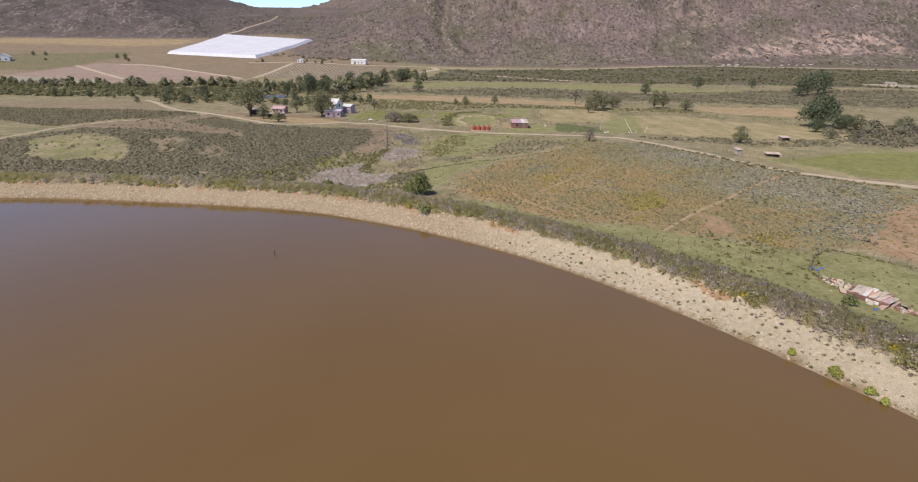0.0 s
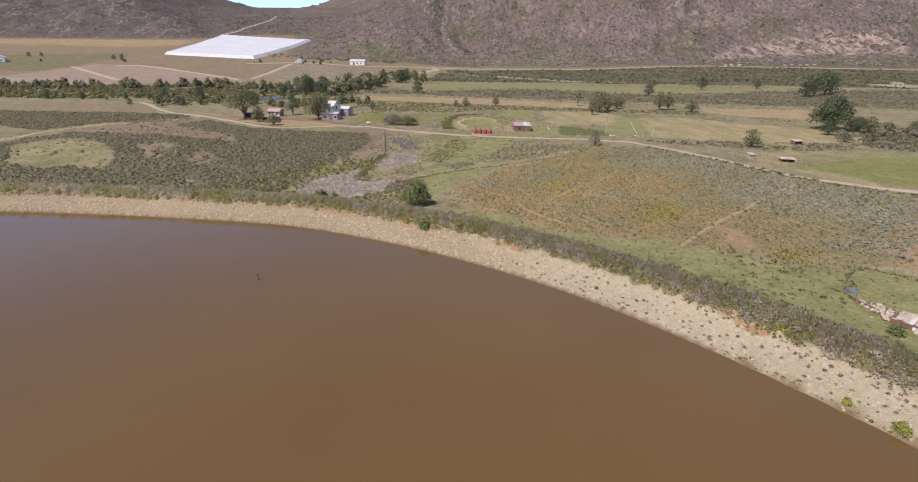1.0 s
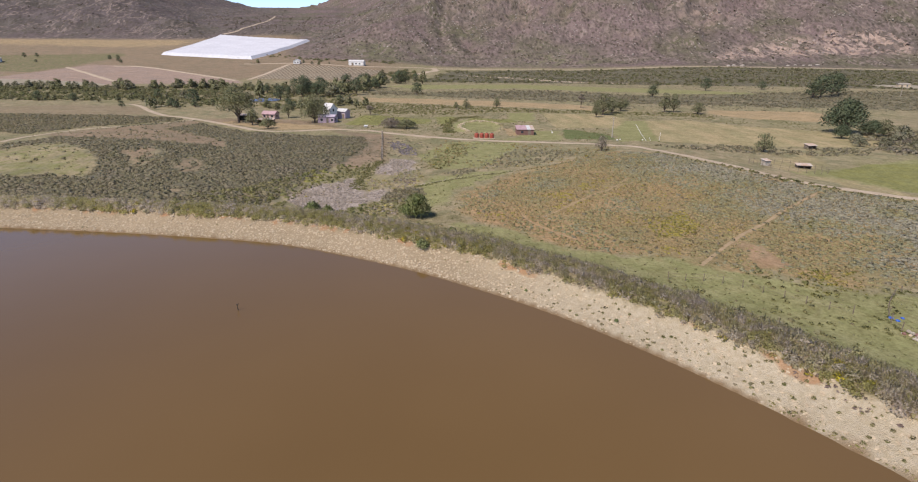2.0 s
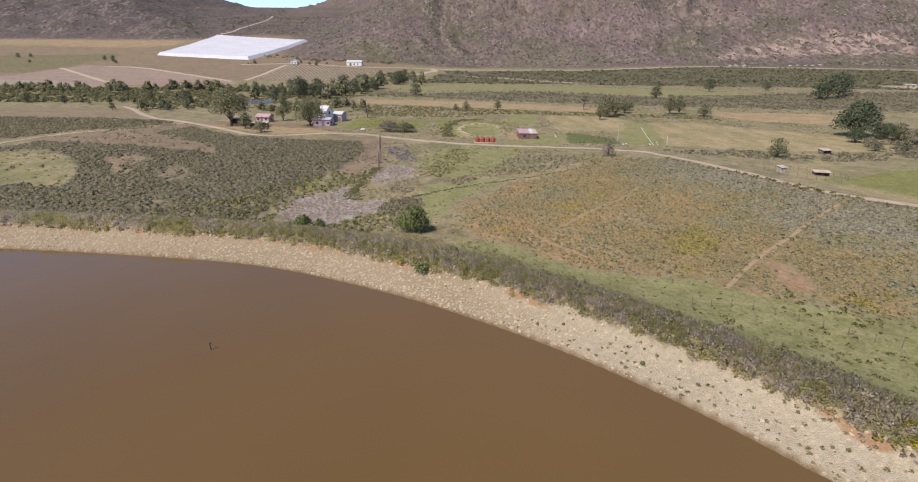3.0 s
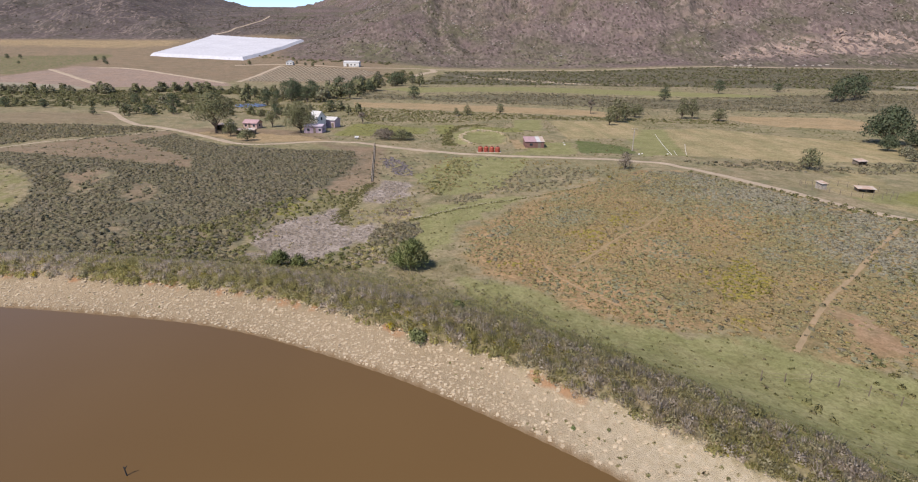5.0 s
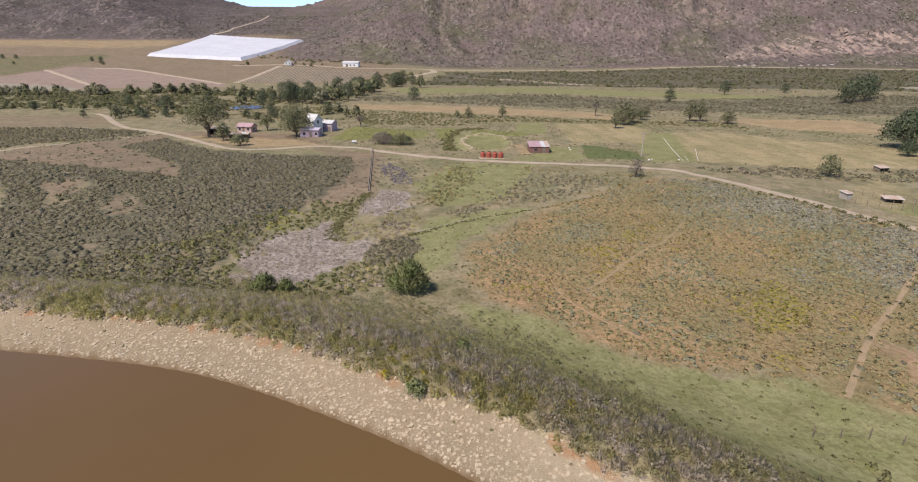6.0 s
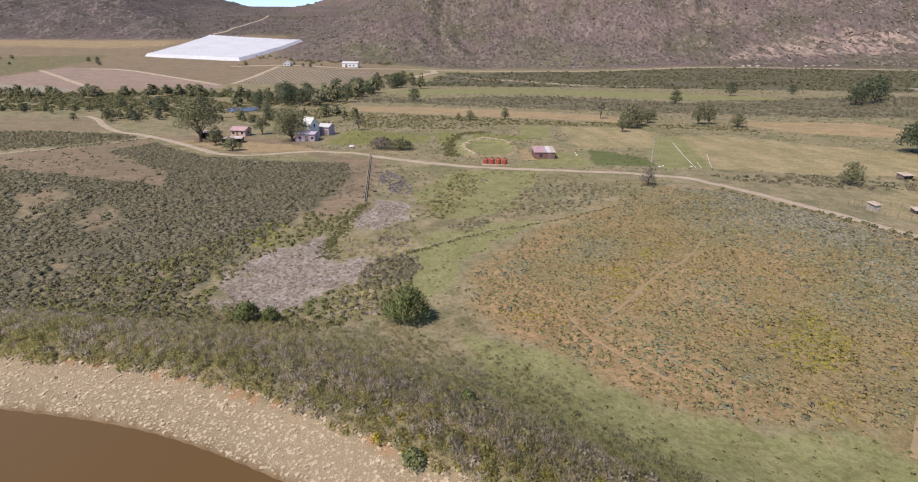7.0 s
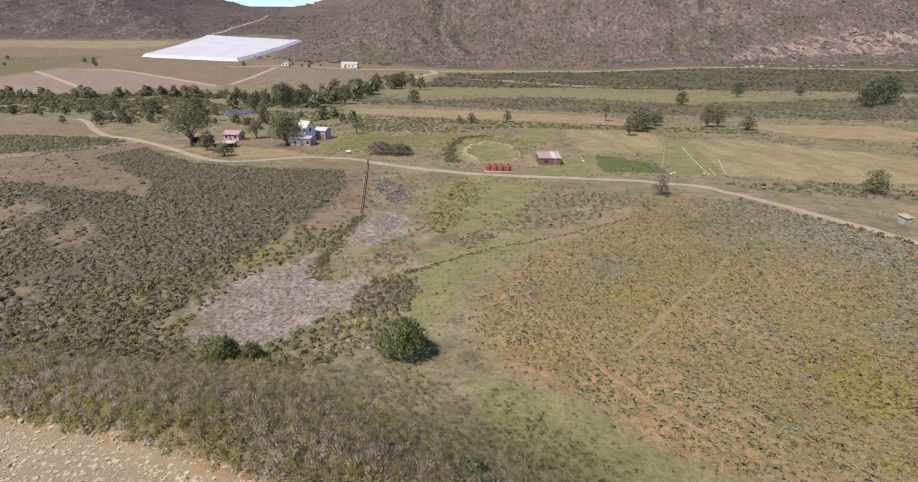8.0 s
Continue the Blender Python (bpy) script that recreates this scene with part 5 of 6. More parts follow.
tree(-41, 262, 4.6, 5, 0.15, LEAF_GREY, 12, "leafless grey tree beyond the farmhouse lawn", 350, 0.25, clump=6)
tree(41.4, 173, 5.0, 4.8, 0.05, LEAF_GREY, 11, "sparse leafless grey tree beside the farm road", 1100, 0.13, clump=8)
tree(92.5, 178.5, 6.2, 6.2, 0.08, LEAF_OLIVE, 13, "leaning olive-grey tree beside the road", 1300, 0.2, clump=7)
tree(-8.6, 109.4, 4.6, 6.2, 0.03, LEAF_GREEN, 14, "dense bright green bush in the hollow below the bank", 4200, 0.17, "bush", "bush", 16, 0.5, spiky=True)
tree(-27.2, 107.5, 2.5, 3.9, 0.03, LEAF_GREEN, 15, "rounded green bush below the bank", 1800, 0.13, "bush", "bush", 8, spiky=True)
tree(-24.5, 107.9, 1.9, 2.6, 0.03, LEAF_GREEN, 25, "small green bush below the bank", 1000, 0.12, "bush", "bush", 6, spiky=True)
tree(-5.4, 80.6, 1.6, 2.0, 0.03, LEAF_GREEN, 16, "dark green bush on the edge of the bank", 1300, 0.09, "bush", "bush", 6)
tree(-1.6, 88.5, 1.2, 1.5, 0.03, LEAF_GREEN, 17, "small green bush in the bank scrub", 700, 0.09, "bush", "bush", 5)
tree(47, 58.2, 1.5, 1.9, 0.03, LEAF_GREEN, 18, "small dark green bush beside the ruin", 700, 0.1, "bush", "bush", 5)
big = tree(144, 219, 13.5, 17, 0.03, LEAF_DARK, 19, "huge dense dark green tree beyond the fields", 6000, 0.33, clump=16)
dark = tree(229, 368, 15, 15, 0.03, LEAF_DARK, 20, "dense dark green tree on the valley floor", 1100, 0.5, clump=10)
olive = tree(66.5, 272, 10.5, 9, 0.05, LEAF_OLIVE, 23, "dark olive tree beside the bare field", 1200, 0.32, clump=9)
tree(63, 304, 7.2, 4.2, 0.16, LEAF_GREY, 24, "slender brownish tree at the edge of a field", 700, 0.24, clump=6)

for x, y, s, h, kind in [(154, 212, 0.9, 0.6, olive), (136, 208, 0.4, 0.4, big), (150, 213, 0.5, 0.45, big), (168, 208, 0.7, 0.5, olive), (240, 374, 0.9, 1.1, dark), (219, 360, 0.8, 0.7, dark), (250, 384, 0.8, 0.95, dark),
                         (179, 422, 0.62, 0.68, dark), (223, 428, 0.5, 0.45, dark), (125, 376, 0.58, 0.55, dark), (-28.7, 377, 0.6, 0.55, dark), (73, 280, 0.9, 0.8, olive), (80, 290, 0.8, 0.6, olive),
                         (61, 262, 0.6, 0.7, olive), (100, 285, 0.7, 0.95, olive), (105, 286, 0.7, 0.9, olive), (114, 279, 0.9, 0.55, olive), (85, 300, 0.7, 0.5, olive), (2.6, 295, 0.5, 0.45, olive), (-2.5, 291, 0.4, 0.35, olive),
                         (18.5, 300, 0.5, 0.5, olive), (-148, 320, 0.55, 0.5, dark), (160, 470, 0.5, 0.4, olive), (-103, 330, 0.6, 0.6, dark), (-128, 322, 0.5, 0.55, dark), (-118, 318, 0.5, 0.5, olive), (-97, 322, 0.7, 0.6, olive)]:
    again(kind, x, y, (s, h), 57 * x % 360)

shrubby = tree(150, 200, 4.0, 5.0, 0.03, LEAF_SAGE, 51, "grey-green bush of a thicket", 900, 0.22, "bush", "bush", 9)
for x, y, s, h in [(160, 197, 1.2, 1.0), (140, 192, 1.0, 0.8), (165, 203, 1.3, 1.2), (190, 199, 1.4, 1.1), (176, 216, 1.6, 1.4), (182, 208, 1.2, 1.3), (200, 208, 1.5, 1.3), (135, 199, 1.1, 0.9), (146, 188, 0.8, 0.7), (172, 192, 1.1, 1.0), (156, 206, 1.4, 1.4), (130, 190, 0.9, 0.8), (208, 200, 1.3, 1.1)]:
    again(shrubby, x, y, (s, h), 41 * x % 360)
twiggy = tree(163, 199, 4.2, 6.0, 0.03, LEAF_GREY, 52, "lilac-grey leafless bush of a thicket", 1100, 0.16, "bush", "bush", 9)
for x, y, s, h in [(169, 200, 1.1, 0.9), (180, 198, 0.9, 0.8), (149, 195, 0.7, 0.6)]:
    again(twiggy, x, y, (s, h), 29 * x % 360)

# the tree row along the river and the trees by the farm
tr = random.Random(5)
row = smooth_loop([(-420, 425), (-340, 408), (-287, 400), (-237, 404), (-195, 420), (-166, 408), (-139, 405)], 12, False)
small = tree(-165, 402, 6.5, 6, 0.05, LEAF_OLIVE, 41, "dense olive-green tree of a riverside row", 260, 0.6, clump=6)
sage = tree(-158, 330, 5.2, 6.4, 0.04, LEAF_SAGE, 43, "rounded grey-green tree on the valley floor", 300, 0.5, clump=8)
for i in range(100):
    q = row[int(tr.random() * (len(row) - 1))]
    k = tr.choice((small, sage, small, small, sage, olive))
    s = tr.uniform(0.3, 0.5) if k is olive else tr.uniform(0.6, 1.15)
    again(k, q[0] + tr.uniform(-5, 5), q[1] + tr.uniform(-9, 9), (s, s), tr.uniform(0, 360))
pick = rng.integers(0, len(row) - 1, 320)
x, y = row[pick, 0] + rng.uniform(-5, 5, 320), row[pick, 1] + rng.uniform(-9, 9, 320)
scatter("riverside_trees", x, y, rng.uniform(2.2, 4.4, 320), rng.uniform(0, 1, 320), LEAFY, OLIVEBUSH, "olive-grey thicket of trees along the river", "trees", 0.1)
for x0, y0, sx, sy, n in [(-115, 385, 16, 20, 12), (-88, 378, 17, 20, 22), (-70, 430, 12, 28, 18), (-52, 488, 12, 24, 20), (-205, 325, 40, 12, 16), (-152, 288, 12, 10, 10), (-128, 292, 14, 10, 9), (-85, 290, 16, 12, 14), (-62, 312, 14, 14, 10), (-95, 360, 18, 20, 12), (-170, 645, 30, 12, 6), (-232, 650, 8, 8, 4)]:
    for i in range(n):
        k = tr.choice((dark, olive, small, sage, small))
        s = tr.uniform(0.32, 0.68) * (0.6 if y0 < 335 else 1.15 if x0 > -100 else 0.5 if y0 > 600 else 1.0) * (2.0 if k in (small, sage) else 1.0)
        again(k, x0 + tr.gauss(0, 0.6) * sx, y0 + tr.gauss(0, 0.6) * sy, (s, s * tr.uniform(0.9, 1.25)), tr.uniform(0, 360))
for x, y, s in [(-405, 668, 0.4), (-398, 672, 0.4), (-388, 655, 0.3), (-520, 690, 0.4), (-505, 690, 0.35), (-470, 640, 0.25), (-376, 640, 0.3)]:
    again(dark, x, y, (s, s), 31 * x % 360)


# ---------- houses and sheds ----------
def gable_house(name, x, y, turn, w, d, wall_h, rise, wall_mat, roof_mat, label, openings=(), eave=0.35, category="house"):
    """Walls with gables at the front and back (front is -y), a pitched roof, doors and windows set into the walls. w across, d deep."""
    root = thing(name, x, y, label, category, "", turn, 0.15)
    t = 0.25
    part("wall", prism([(-w / 2, 0), (w / 2, 0), (w / 2, wall_h), (0, wall_h + rise), (-w / 2, wall_h)], -d / 2, -d / 2 + t), wall_mat, root, "front gable wall")
    part("wall", prism([(-w / 2, 0), (w / 2, 0), (w / 2, wall_h), (0, wall_h + rise), (-w / 2, wall_h)], d / 2 - t, d / 2), wall_mat, root)
    part("wall", boxes((-w / 2 + t / 2, 0, wall_h / 2, t, d - 2 * t, wall_h)), wall_mat, root)
    part("wall", boxes((w / 2 - t / 2, 0, wall_h / 2, t, d - 2 * t, wall_h)), wall_mat, root)
    for s in (-1, 1):
        k = (w / 2 + eave) / (w / 2)
        pts = [(0, wall_h + rise + 0.02), (s * w / 2 * k, wall_h - rise * (k - 1) + 0.02), (s * w / 2 * k, wall_h - rise * (k - 1) + 0.14), (0, wall_h + rise + 0.14)]
        part("roof", prism(pts, -d / 2 - eave, d / 2 + eave), roof_mat, root)
    for kind, side, u, z, ow, oh in openings:
        if side == "front":
            m = (u, -d / 2 - 0.01, z + oh / 2, ow, 0.08, oh)
            fr = [(u, -d / 2 - 0.03, z + oh + 0.05, ow + 0.2, 0.1, 0.1), (u, -d / 2 - 0.03, z - 0.04, ow + 0.2, 0.14, 0.08)]
        else:
            sx = w / 2 if side == "right" else -w / 2
            m = (sx, u, z + oh / 2, 0.08, ow, oh)
            fr = [(sx, u, z + oh + 0.05, 0.1, ow + 0.2, 0.1), (sx, u, z - 0.04, 0.14, ow + 0.2, 0.08)]
        pane = part(kind, boxes(m), GLASS if kind == "window" else WOOD, root)
        part("lintel", boxes(fr[0]), WHITEWALL, pane)
        part("sill", boxes(fr[1]), WHITEWALL, pane)
    return root


gable_house("farmhouse", -56.2, 249, 58, 4.4, 4.2, 4.6, 2.2, WHITEWALL, TIN, "white two-storey farmhouse with a pale metal gable roof", [("window", "front", 0, 3.5, 0.8, 1.2), ("window", "front", -0.9, 1.0, 0.8, 1.2), ("window", "right", -1, 3.4, 1.0, 1.2)])
gable_house("cottage", -55.2, 240, 84, 4.4, 6.8, 2.7, 0.5, LILACWALL, LILACTIN, "low lilac cottage with a flat lilac metal roof", [("door", "left", -0.6, 0.1, 0.9, 2.0), ("window", "left", 1.8, 0.9, 1.0, 1.0), ("window", "left", -2.6, 0.9, 0.9, 1.0), ("window", "front", 0, 0.9, 0.9, 1.0)])
gable_house("outbuilding", -51.6, 252.6, 70, 4.0, 5.0, 3.2, 0.9, LILACWALL, TIN, "outbuilding with lilac walls and a pale metal roof", [("window", "left", 1.5, 0.9, 1.0, 1.0), ("door", "left", -1.5, 0.1, 1.0, 2.0)])
gable_house("cottage", -82, 250, 80, 4.2, 5.6, 2.3, 1.0, PINKWALL, REDTIN, "pink cottage with a faded reddish metal roof", [("door", "left", 0.3, 0.1, 0.9, 2.0), ("window", "left", 1.8, 0.9, 0.9, 0.9), ("window", "left", -1.6, 0.9, 0.9, 0.9), ("window", "front", 0, 0.9, 0.9, 0.9)])


def lean_to(name, x, y, turn, w, d, front_h, back_h, wall_mat, roof_mat, label, closed=True, category="shed"):
    """A shed with a single sloping roof; open to the front where it is not closed."""
    root = thing(name, x, y, label, category, "", turn, 0.1)
    if closed:
        part("wall", boxes((0, -d / 2, front_h / 2, w, 0.14, front_h)), wall_mat, root, "front wall")
    else:
        for u in (-w / 2 + 0.1, 0, w / 2 - 0.1):
            bm = bmesh.new()
            tube(bm, (u, -d / 2, 0), (u, -d / 2, front_h), 0.07, 0.06, 8)
            part("post", bm, WOOD, root)
    part("wall", boxes((0, d / 2, back_h / 2, w, 0.14, back_h)), wall_mat, root)
    for s in (-1, 1):
        bm = bmesh.new()
        pts = [(-d / 2 + 0.07, 0), (d / 2 - 0.07, 0), (d / 2 - 0.07, back_h), (-d / 2 + 0.07, front_h)]
        a = [bm.verts.new((s * w / 2 - s * 0.14, p, z)) for p, z in pts]
        b = [bm.verts.new((s * w / 2, p, z)) for p, z in pts]
        bm.faces.new(a), bm.faces.new(b[::-1])
        for i in range(4):
            bm.faces.new((a[i], b[i], b[(i + 1) % 4], a[(i + 1) % 4]))
        bmesh.ops.recalc_face_normals(bm, faces=bm.faces[:])
        part("wall", bm, wall_mat, root)
    sheets = max(2, int(w / 1.1))
    for i in range(sheets):
        sw = (w + 0.4) / sheets
        u = -(w + 0.4) / 2 + (i + 0.5) * sw
        ang = math.degrees(math.atan2(back_h - front_h, d))
        bm = bmesh.new()
        bmesh.ops.create_cube(bm, size=1, matrix=pose(u, 0, (front_h + back_h) / 2 + 0.09 + 0.012 * (i % 2), ang, 0, 0) @ Matrix.Diagonal((sw + 0.05, d + 0.6, 0.03, 1)))
        part("roof_sheet", bm, (roof_mat, TIN, roof_mat, RUST, roof_mat)[i * 7 % 5], root)
    return root


shack = lean_to("shack", 23.0, 212.2, 0, 6.0, 6.4, 2.0, 2.6, BROWNWALL, REDTIN, "brown shack with a patched faded pink metal roof")
part("door", boxes((1.4, -3.3, 0.95, 0.85, 0.08, 1.9)), WOOD, shack, "weathered wooden door")
part("window", boxes((-1.2, -3.3, 1.2, 0.9, 0.08, 0.7)), GLASS, shack)
lean_to("lean_to", -79, 234.5, 6, 6.5, 3, 1.5, 1.8, WOOD, RUST, "low dark open lean-to beside a bare yard", False)
lean_to("lean_to", -90, 243, 10, 6, 3.5, 2.2, 2.5, WOOD, RUST, "dark open lean-to with a rusty roof", False)
lean_to("hut", 79.5, 153.5, 12, 1.5, 1.5, 1.4, 1.6, RUBBLE, RUST, "small grey block hut by a wire pen")
lean_to("goat_shed", 89.5, 153.5, -14, 3.4, 1.8, 0.9, 1.1, WOOD, RUST, "low open animal shed with a pale roof", False)
lean_to("hut", 111, 185.5, 8, 2.8, 2.0, 1.1, 1.4, WOOD, RUST, "low hut with a pale metal roof among bushes", False)
lean_to("hut", -37, 225, 0, 1.0, 0.8, 0.6, 0.8, RUBBLE, TIN, "tiny pale pump housing on the grass", True)
gable_house("farm_building", -184, 650, 10, 7, 12, 3.2, 1.6, WHITEWALL, TIN, "white farm building beside the vineyard", [("window", "front", -1.5, 1, 1.2, 1.2), ("window", "front", 1.5, 1, 1.2, 1.2)])
gable_house("farm_building", -117, 652, 84, 8, 17, 4.2, 1.6, WHITEWALL, TIN, "long white farm building above the vineyard", [("window", "left", -4, 1.2, 1.5, 1.4), ("window", "left", 0, 1.2, 1.5, 1.4), ("door", "left", 4, 0.1, 2.4, 3.0)])
gable_house("farm_building", -514, 637, 30, 12, 16, 4.5, 3, WHITEWALL, TIN, "white farm building on a distant green field", [("window", "front", -2.5, 1.2, 1.5, 1.4), ("window", "front", 2.5, 1.2, 1.5, 1.4)])
gable_house("farm_building", 351, 458, 75, 5, 8, 2.2, 0.5, STONE, RUBBLE, "low pale stone building on bare ground", [("window", "left", -1.8, 0.6, 1.2, 1.0), ("door", "left", 1.6, 0.1, 1.6, 1.8)])

# red water tanks
tank = thing("water_tank", 5.2, 200.2, "red plastic water tank beside the farm road", "water tank", "row of water tanks", 0, -0.1)
bm = bmesh.new()
prof = [(0.0, 0.0), (0.74, 0.0), (0.76, 0.06), (0.76, 0.45), (0.73, 0.5), (0.76, 0.55), (0.76, 1.0), (0.73, 1.05), (0.76, 1.1), (0.76, 1.5), (0.62, 1.8), (0.26, 1.98), (0.26, 2.06), (0.0, 2.06)]
rings = [[bm.verts.new((r * math.cos(a * math.pi / 10), r * math.sin(a * math.pi / 10), z)) for a in range(20)] for r, z in [(p, 0.82 * q) for p, q in prof[1:-1]]]
for p, q in zip(rings, rings[1:]):
    for i in range(20):
        bm.faces.new((p[i], p[(i + 1) % 20], q[(i + 1) % 20], q[i]))
bm.faces.new(rings[-1]), bm.faces.new(rings[0][::-1])
part("body", bm, TANK, tank)
bm = bmesh.new()
bmesh.ops.create_cone(bm, cap_ends=True, segments=16, radius1=0.3, radius2=0.28, depth=0.08, matrix=pose(0, 0, 1.72))
part("lid", bm, RUBBER, tank)
for i in range(1, 4):
    xx = 5.2 + 1.72 * i
    copy_thing(tank, pose(xx, 200.2 - 0.25 * i, float(ground_height(7.8, 199.8)) + 0.1, 0, 0, 40 * i))

slab = thing("concrete_slab", 7.8, 199.8, "low pale concrete slab under the water tanks", "slab")
part("slab_top", boxes((0, 0, 0.02, 7.4, 2.2, 0.16)), RUBBLE, slab)
part("kerb", boxes((0, -1.16, 0.0, 7.4, 0.12, 0.26)), STONE, slab)

# shade netting over the orchard
net = thing("shade_netting", -300, 760, "large white shade net stretched over an orchard", "shade net")
net.matrix_world = Matrix()
corner = [Vector((-372, 728)), Vector((-250, 690)), Vector((-233, 882)), Vector((-385, 934))]
nu, nv = 32, 52
pts = []
for j in range(nv + 1):
    for i in range(nu + 1):
        u, v = i / nu, j / nv
        q = corner[0] * (1 - u) * (1 - v) + corner[1] * u * (1 - v) + corner[2] * u * v + corner[3] * (1 - u) * v
        top = 3.2 + (0.25 if (i % 2 == 0 and j % 2 == 0) else -0.1)
        pts.append((q.x, q.y, float(ground_height(q.x, q.y)) + top))
fc = [[j * (nu + 1) + i, j * (nu + 1) + i + 1, (j + 1) * (nu + 1) + i + 1, (j + 1) * (nu + 1) + i] for j in range(nv) for i in range(nu)]
mesh_object("net_roof", pts, fc, NET, net)
for nm, ids in (("front", list(range(nu + 1))), ("side", [j * (nu + 1) + nu for j in range(nv + 1)]), ("side", [j * (nu + 1) for j in range(nv + 1)]), ("back", [nv * (nu + 1) + i for i in range(nu + 1)])):
    up = [pts[i] for i in ids]
    lo = [(p[0] + (p[0] + 310) * 0.05, p[1] + (p[1] - 795) * 0.05) for p in up]
    lo = [(*p, float(ground_height(*p)) - 0.1) for p in lo]
    n = len(up)
    mesh_object("net_curtain", up + lo, [[i, i + 1, n + i + 1, n + i] for i in range(n - 1)], NET, net)
for i in range(0, nu + 1, 2):
    p = pts[i]
    bm = bmesh.new()
    tube(bm, (p[0], p[1] + 0.4, p[2] - 3.6), (p[0], p[1] + 0.4, p[2] - 0.3), 0.12, 0.1, 6)
    part("pole", bm, WOOD, net)

# vineyard
vineyard = thing("vineyard", -140, 575, "rows of trellised vines on pale soil", "vineyard")
vineyard.matrix_world = Matrix()
for i in range(27):
    f = i / 26
    a, b = Vector((-182 + 84 * f, 516 + 4 * f)), Vector((-186 + 103 * f, 638 - 24 * f))
    n = 24
    v, fcs = [], []
    for k in range(n + 1):
        q = a.lerp(b, k / n)
        z = float(ground_height(q.x, q.y))
        w, h = 0.5 + 0.25 * tr.random(), 0.14 + 0.16 * tr.random()
        v += [(q.x - w, q.y, z - 0.1), (q.x - w * 0.8, q.y, z + h), (q.x + w * 0.8, q.y, z + h + 0.1), (q.x + w, q.y, z - 0.1)]
        if k:
            o = 4 * k
            fcs += [[o - 4 + c, o - 3 + c, o + 1 + c, o + c] for c in range(3)]
    mesh_object("trellis", v, fcs + [[0, 1, 2, 3], [4 * n + 3, 4 * n + 2, 4 * n + 1, 4 * n]], VINE, vineyard)

# pond beyond the houses
bm = bmesh.new()
ring_pts = smooth_loop([(-117, 324), (-121, 334), (-115, 341), (-106, 337), (-104, 328), (-110, 321)], 5)
bm.faces.new([bm.verts.new((p[0], p[1], 0)) for p in ring_pts])
bmesh.ops.recalc_face_normals(bm, faces=bm.faces[:])
me = bpy.data.meshes.new("pond")
bm.to_mesh(me)
bm.free()
me.materials.append(BLUEWATER)
pond = new("pond", me)
pond.location.z = float(ground_height(ring_pts[:, 0], ring_pts[:, 1]).max()) + 0.08
tagged(pond, "small blue pond among trees", "water", kind="structure")


# ---------- poles, pipes, ditches ----------
def pole(x, y, h, label):
    root = thing("utility_pole", x, y, label, "pole", "utility poles")
    bm = bmesh.new()
    tube(bm, (0, 0, -0.3), (0, 0, h), 0.17, 0.12, 10)
    part("post", bm, RUBBLE, root)
    part("crossarm", boxes((0, 0, h - 0.35, 1.7, 0.1, 0.12)), WOOD, root)
    for u in (-0.75, 0, 0.75):
        bm = bmesh.new()
        tube(bm, (u, 0, h - 0.3), (u, 0, h - 0.08), 0.05, 0.03, 8)
        part("insulator", bm, WHITEWALL, root)
    return root


pole(52.5, 203, 7.0, "wooden utility pole at the edge of the field")
pole(283, 372, 9.0, "wooden utility pole on the far slope")


def run(name, points, radius, material, label, category, lift=0.0, kind=""):
    line = smooth_loop(points, 6, False)
    bm = bmesh.new()
    z = ground_height(line[:, 0], line[:, 1]) + radius + lift
    for i in range(len(line) - 1):
        tube(bm, (*line[i], z[i]), (*line[i + 1], z[i + 1]), radius, radius, 6)
    me = bpy.data.meshes.new(name)
    bm.to_mesh(me)
    bm.free()
    me.materials.append(material)
    return tagged(new(name, me), label, category, kind=kind)


run("irrigation_pipe", [(72.2, 239.5), (67, 217), (61.6, 194.3)], 0.06, WHITEWALL, "white irrigation pipe laid across a green field", "pipe")
run("irrigation_pipe", [(74.8, 217.8), (70.5, 206.5), (66.7, 196.3)], 0.05, WHITEWALL, "white irrigation pipe end in a green field", "pipe")
run("irrigation_pipe", [(66.1, 204.5), (63, 194.2)], 0.05, WHITEWALL, "short white irrigation pipe in a green field", "pipe")
furrow = thing("furrow", -26, 187, "narrow concrete water furrow running down to the hollow", "furrow")
furrow.matrix_world = Matrix()
fl = smooth_loop([(-29.4, 215), (-26.8, 197), (-24.3, 178), (-21.9, 160)], 5, False)
for s, mt in ((-0.17, RUBBLE), (0.17, RUBBLE)):
    bm = bmesh.new()
    zz = ground_height(fl[:, 0], fl[:, 1])
    for i in range(len(fl) - 1):
        a, b = Vector((fl[i][0] + s, fl[i][1], zz[i] + 0.2)), Vector((fl[i + 1][0] + s, fl[i + 1][1], zz[i + 1] + 0.2))
        d = b - a
        m = Matrix.Translation((a + b) / 2) @ d.to_track_quat("Y", "Z").to_matrix().to_4x4() @ Matrix.Diagonal((0.07, d.length, 0.3, 1))
        bmesh.ops.create_cube(bm, size=1, matrix=m)
    part("side_wall", bm, mt, furrow)
v = np.concatenate([np.column_stack([fl + [-0.13, 0], ground_height(fl[:, 0], fl[:, 1]) + 0.06]), np.column_stack([fl + [0.13, 0], ground_height(fl[:, 0], fl[:, 1]) + 0.06])])
n = len(fl)
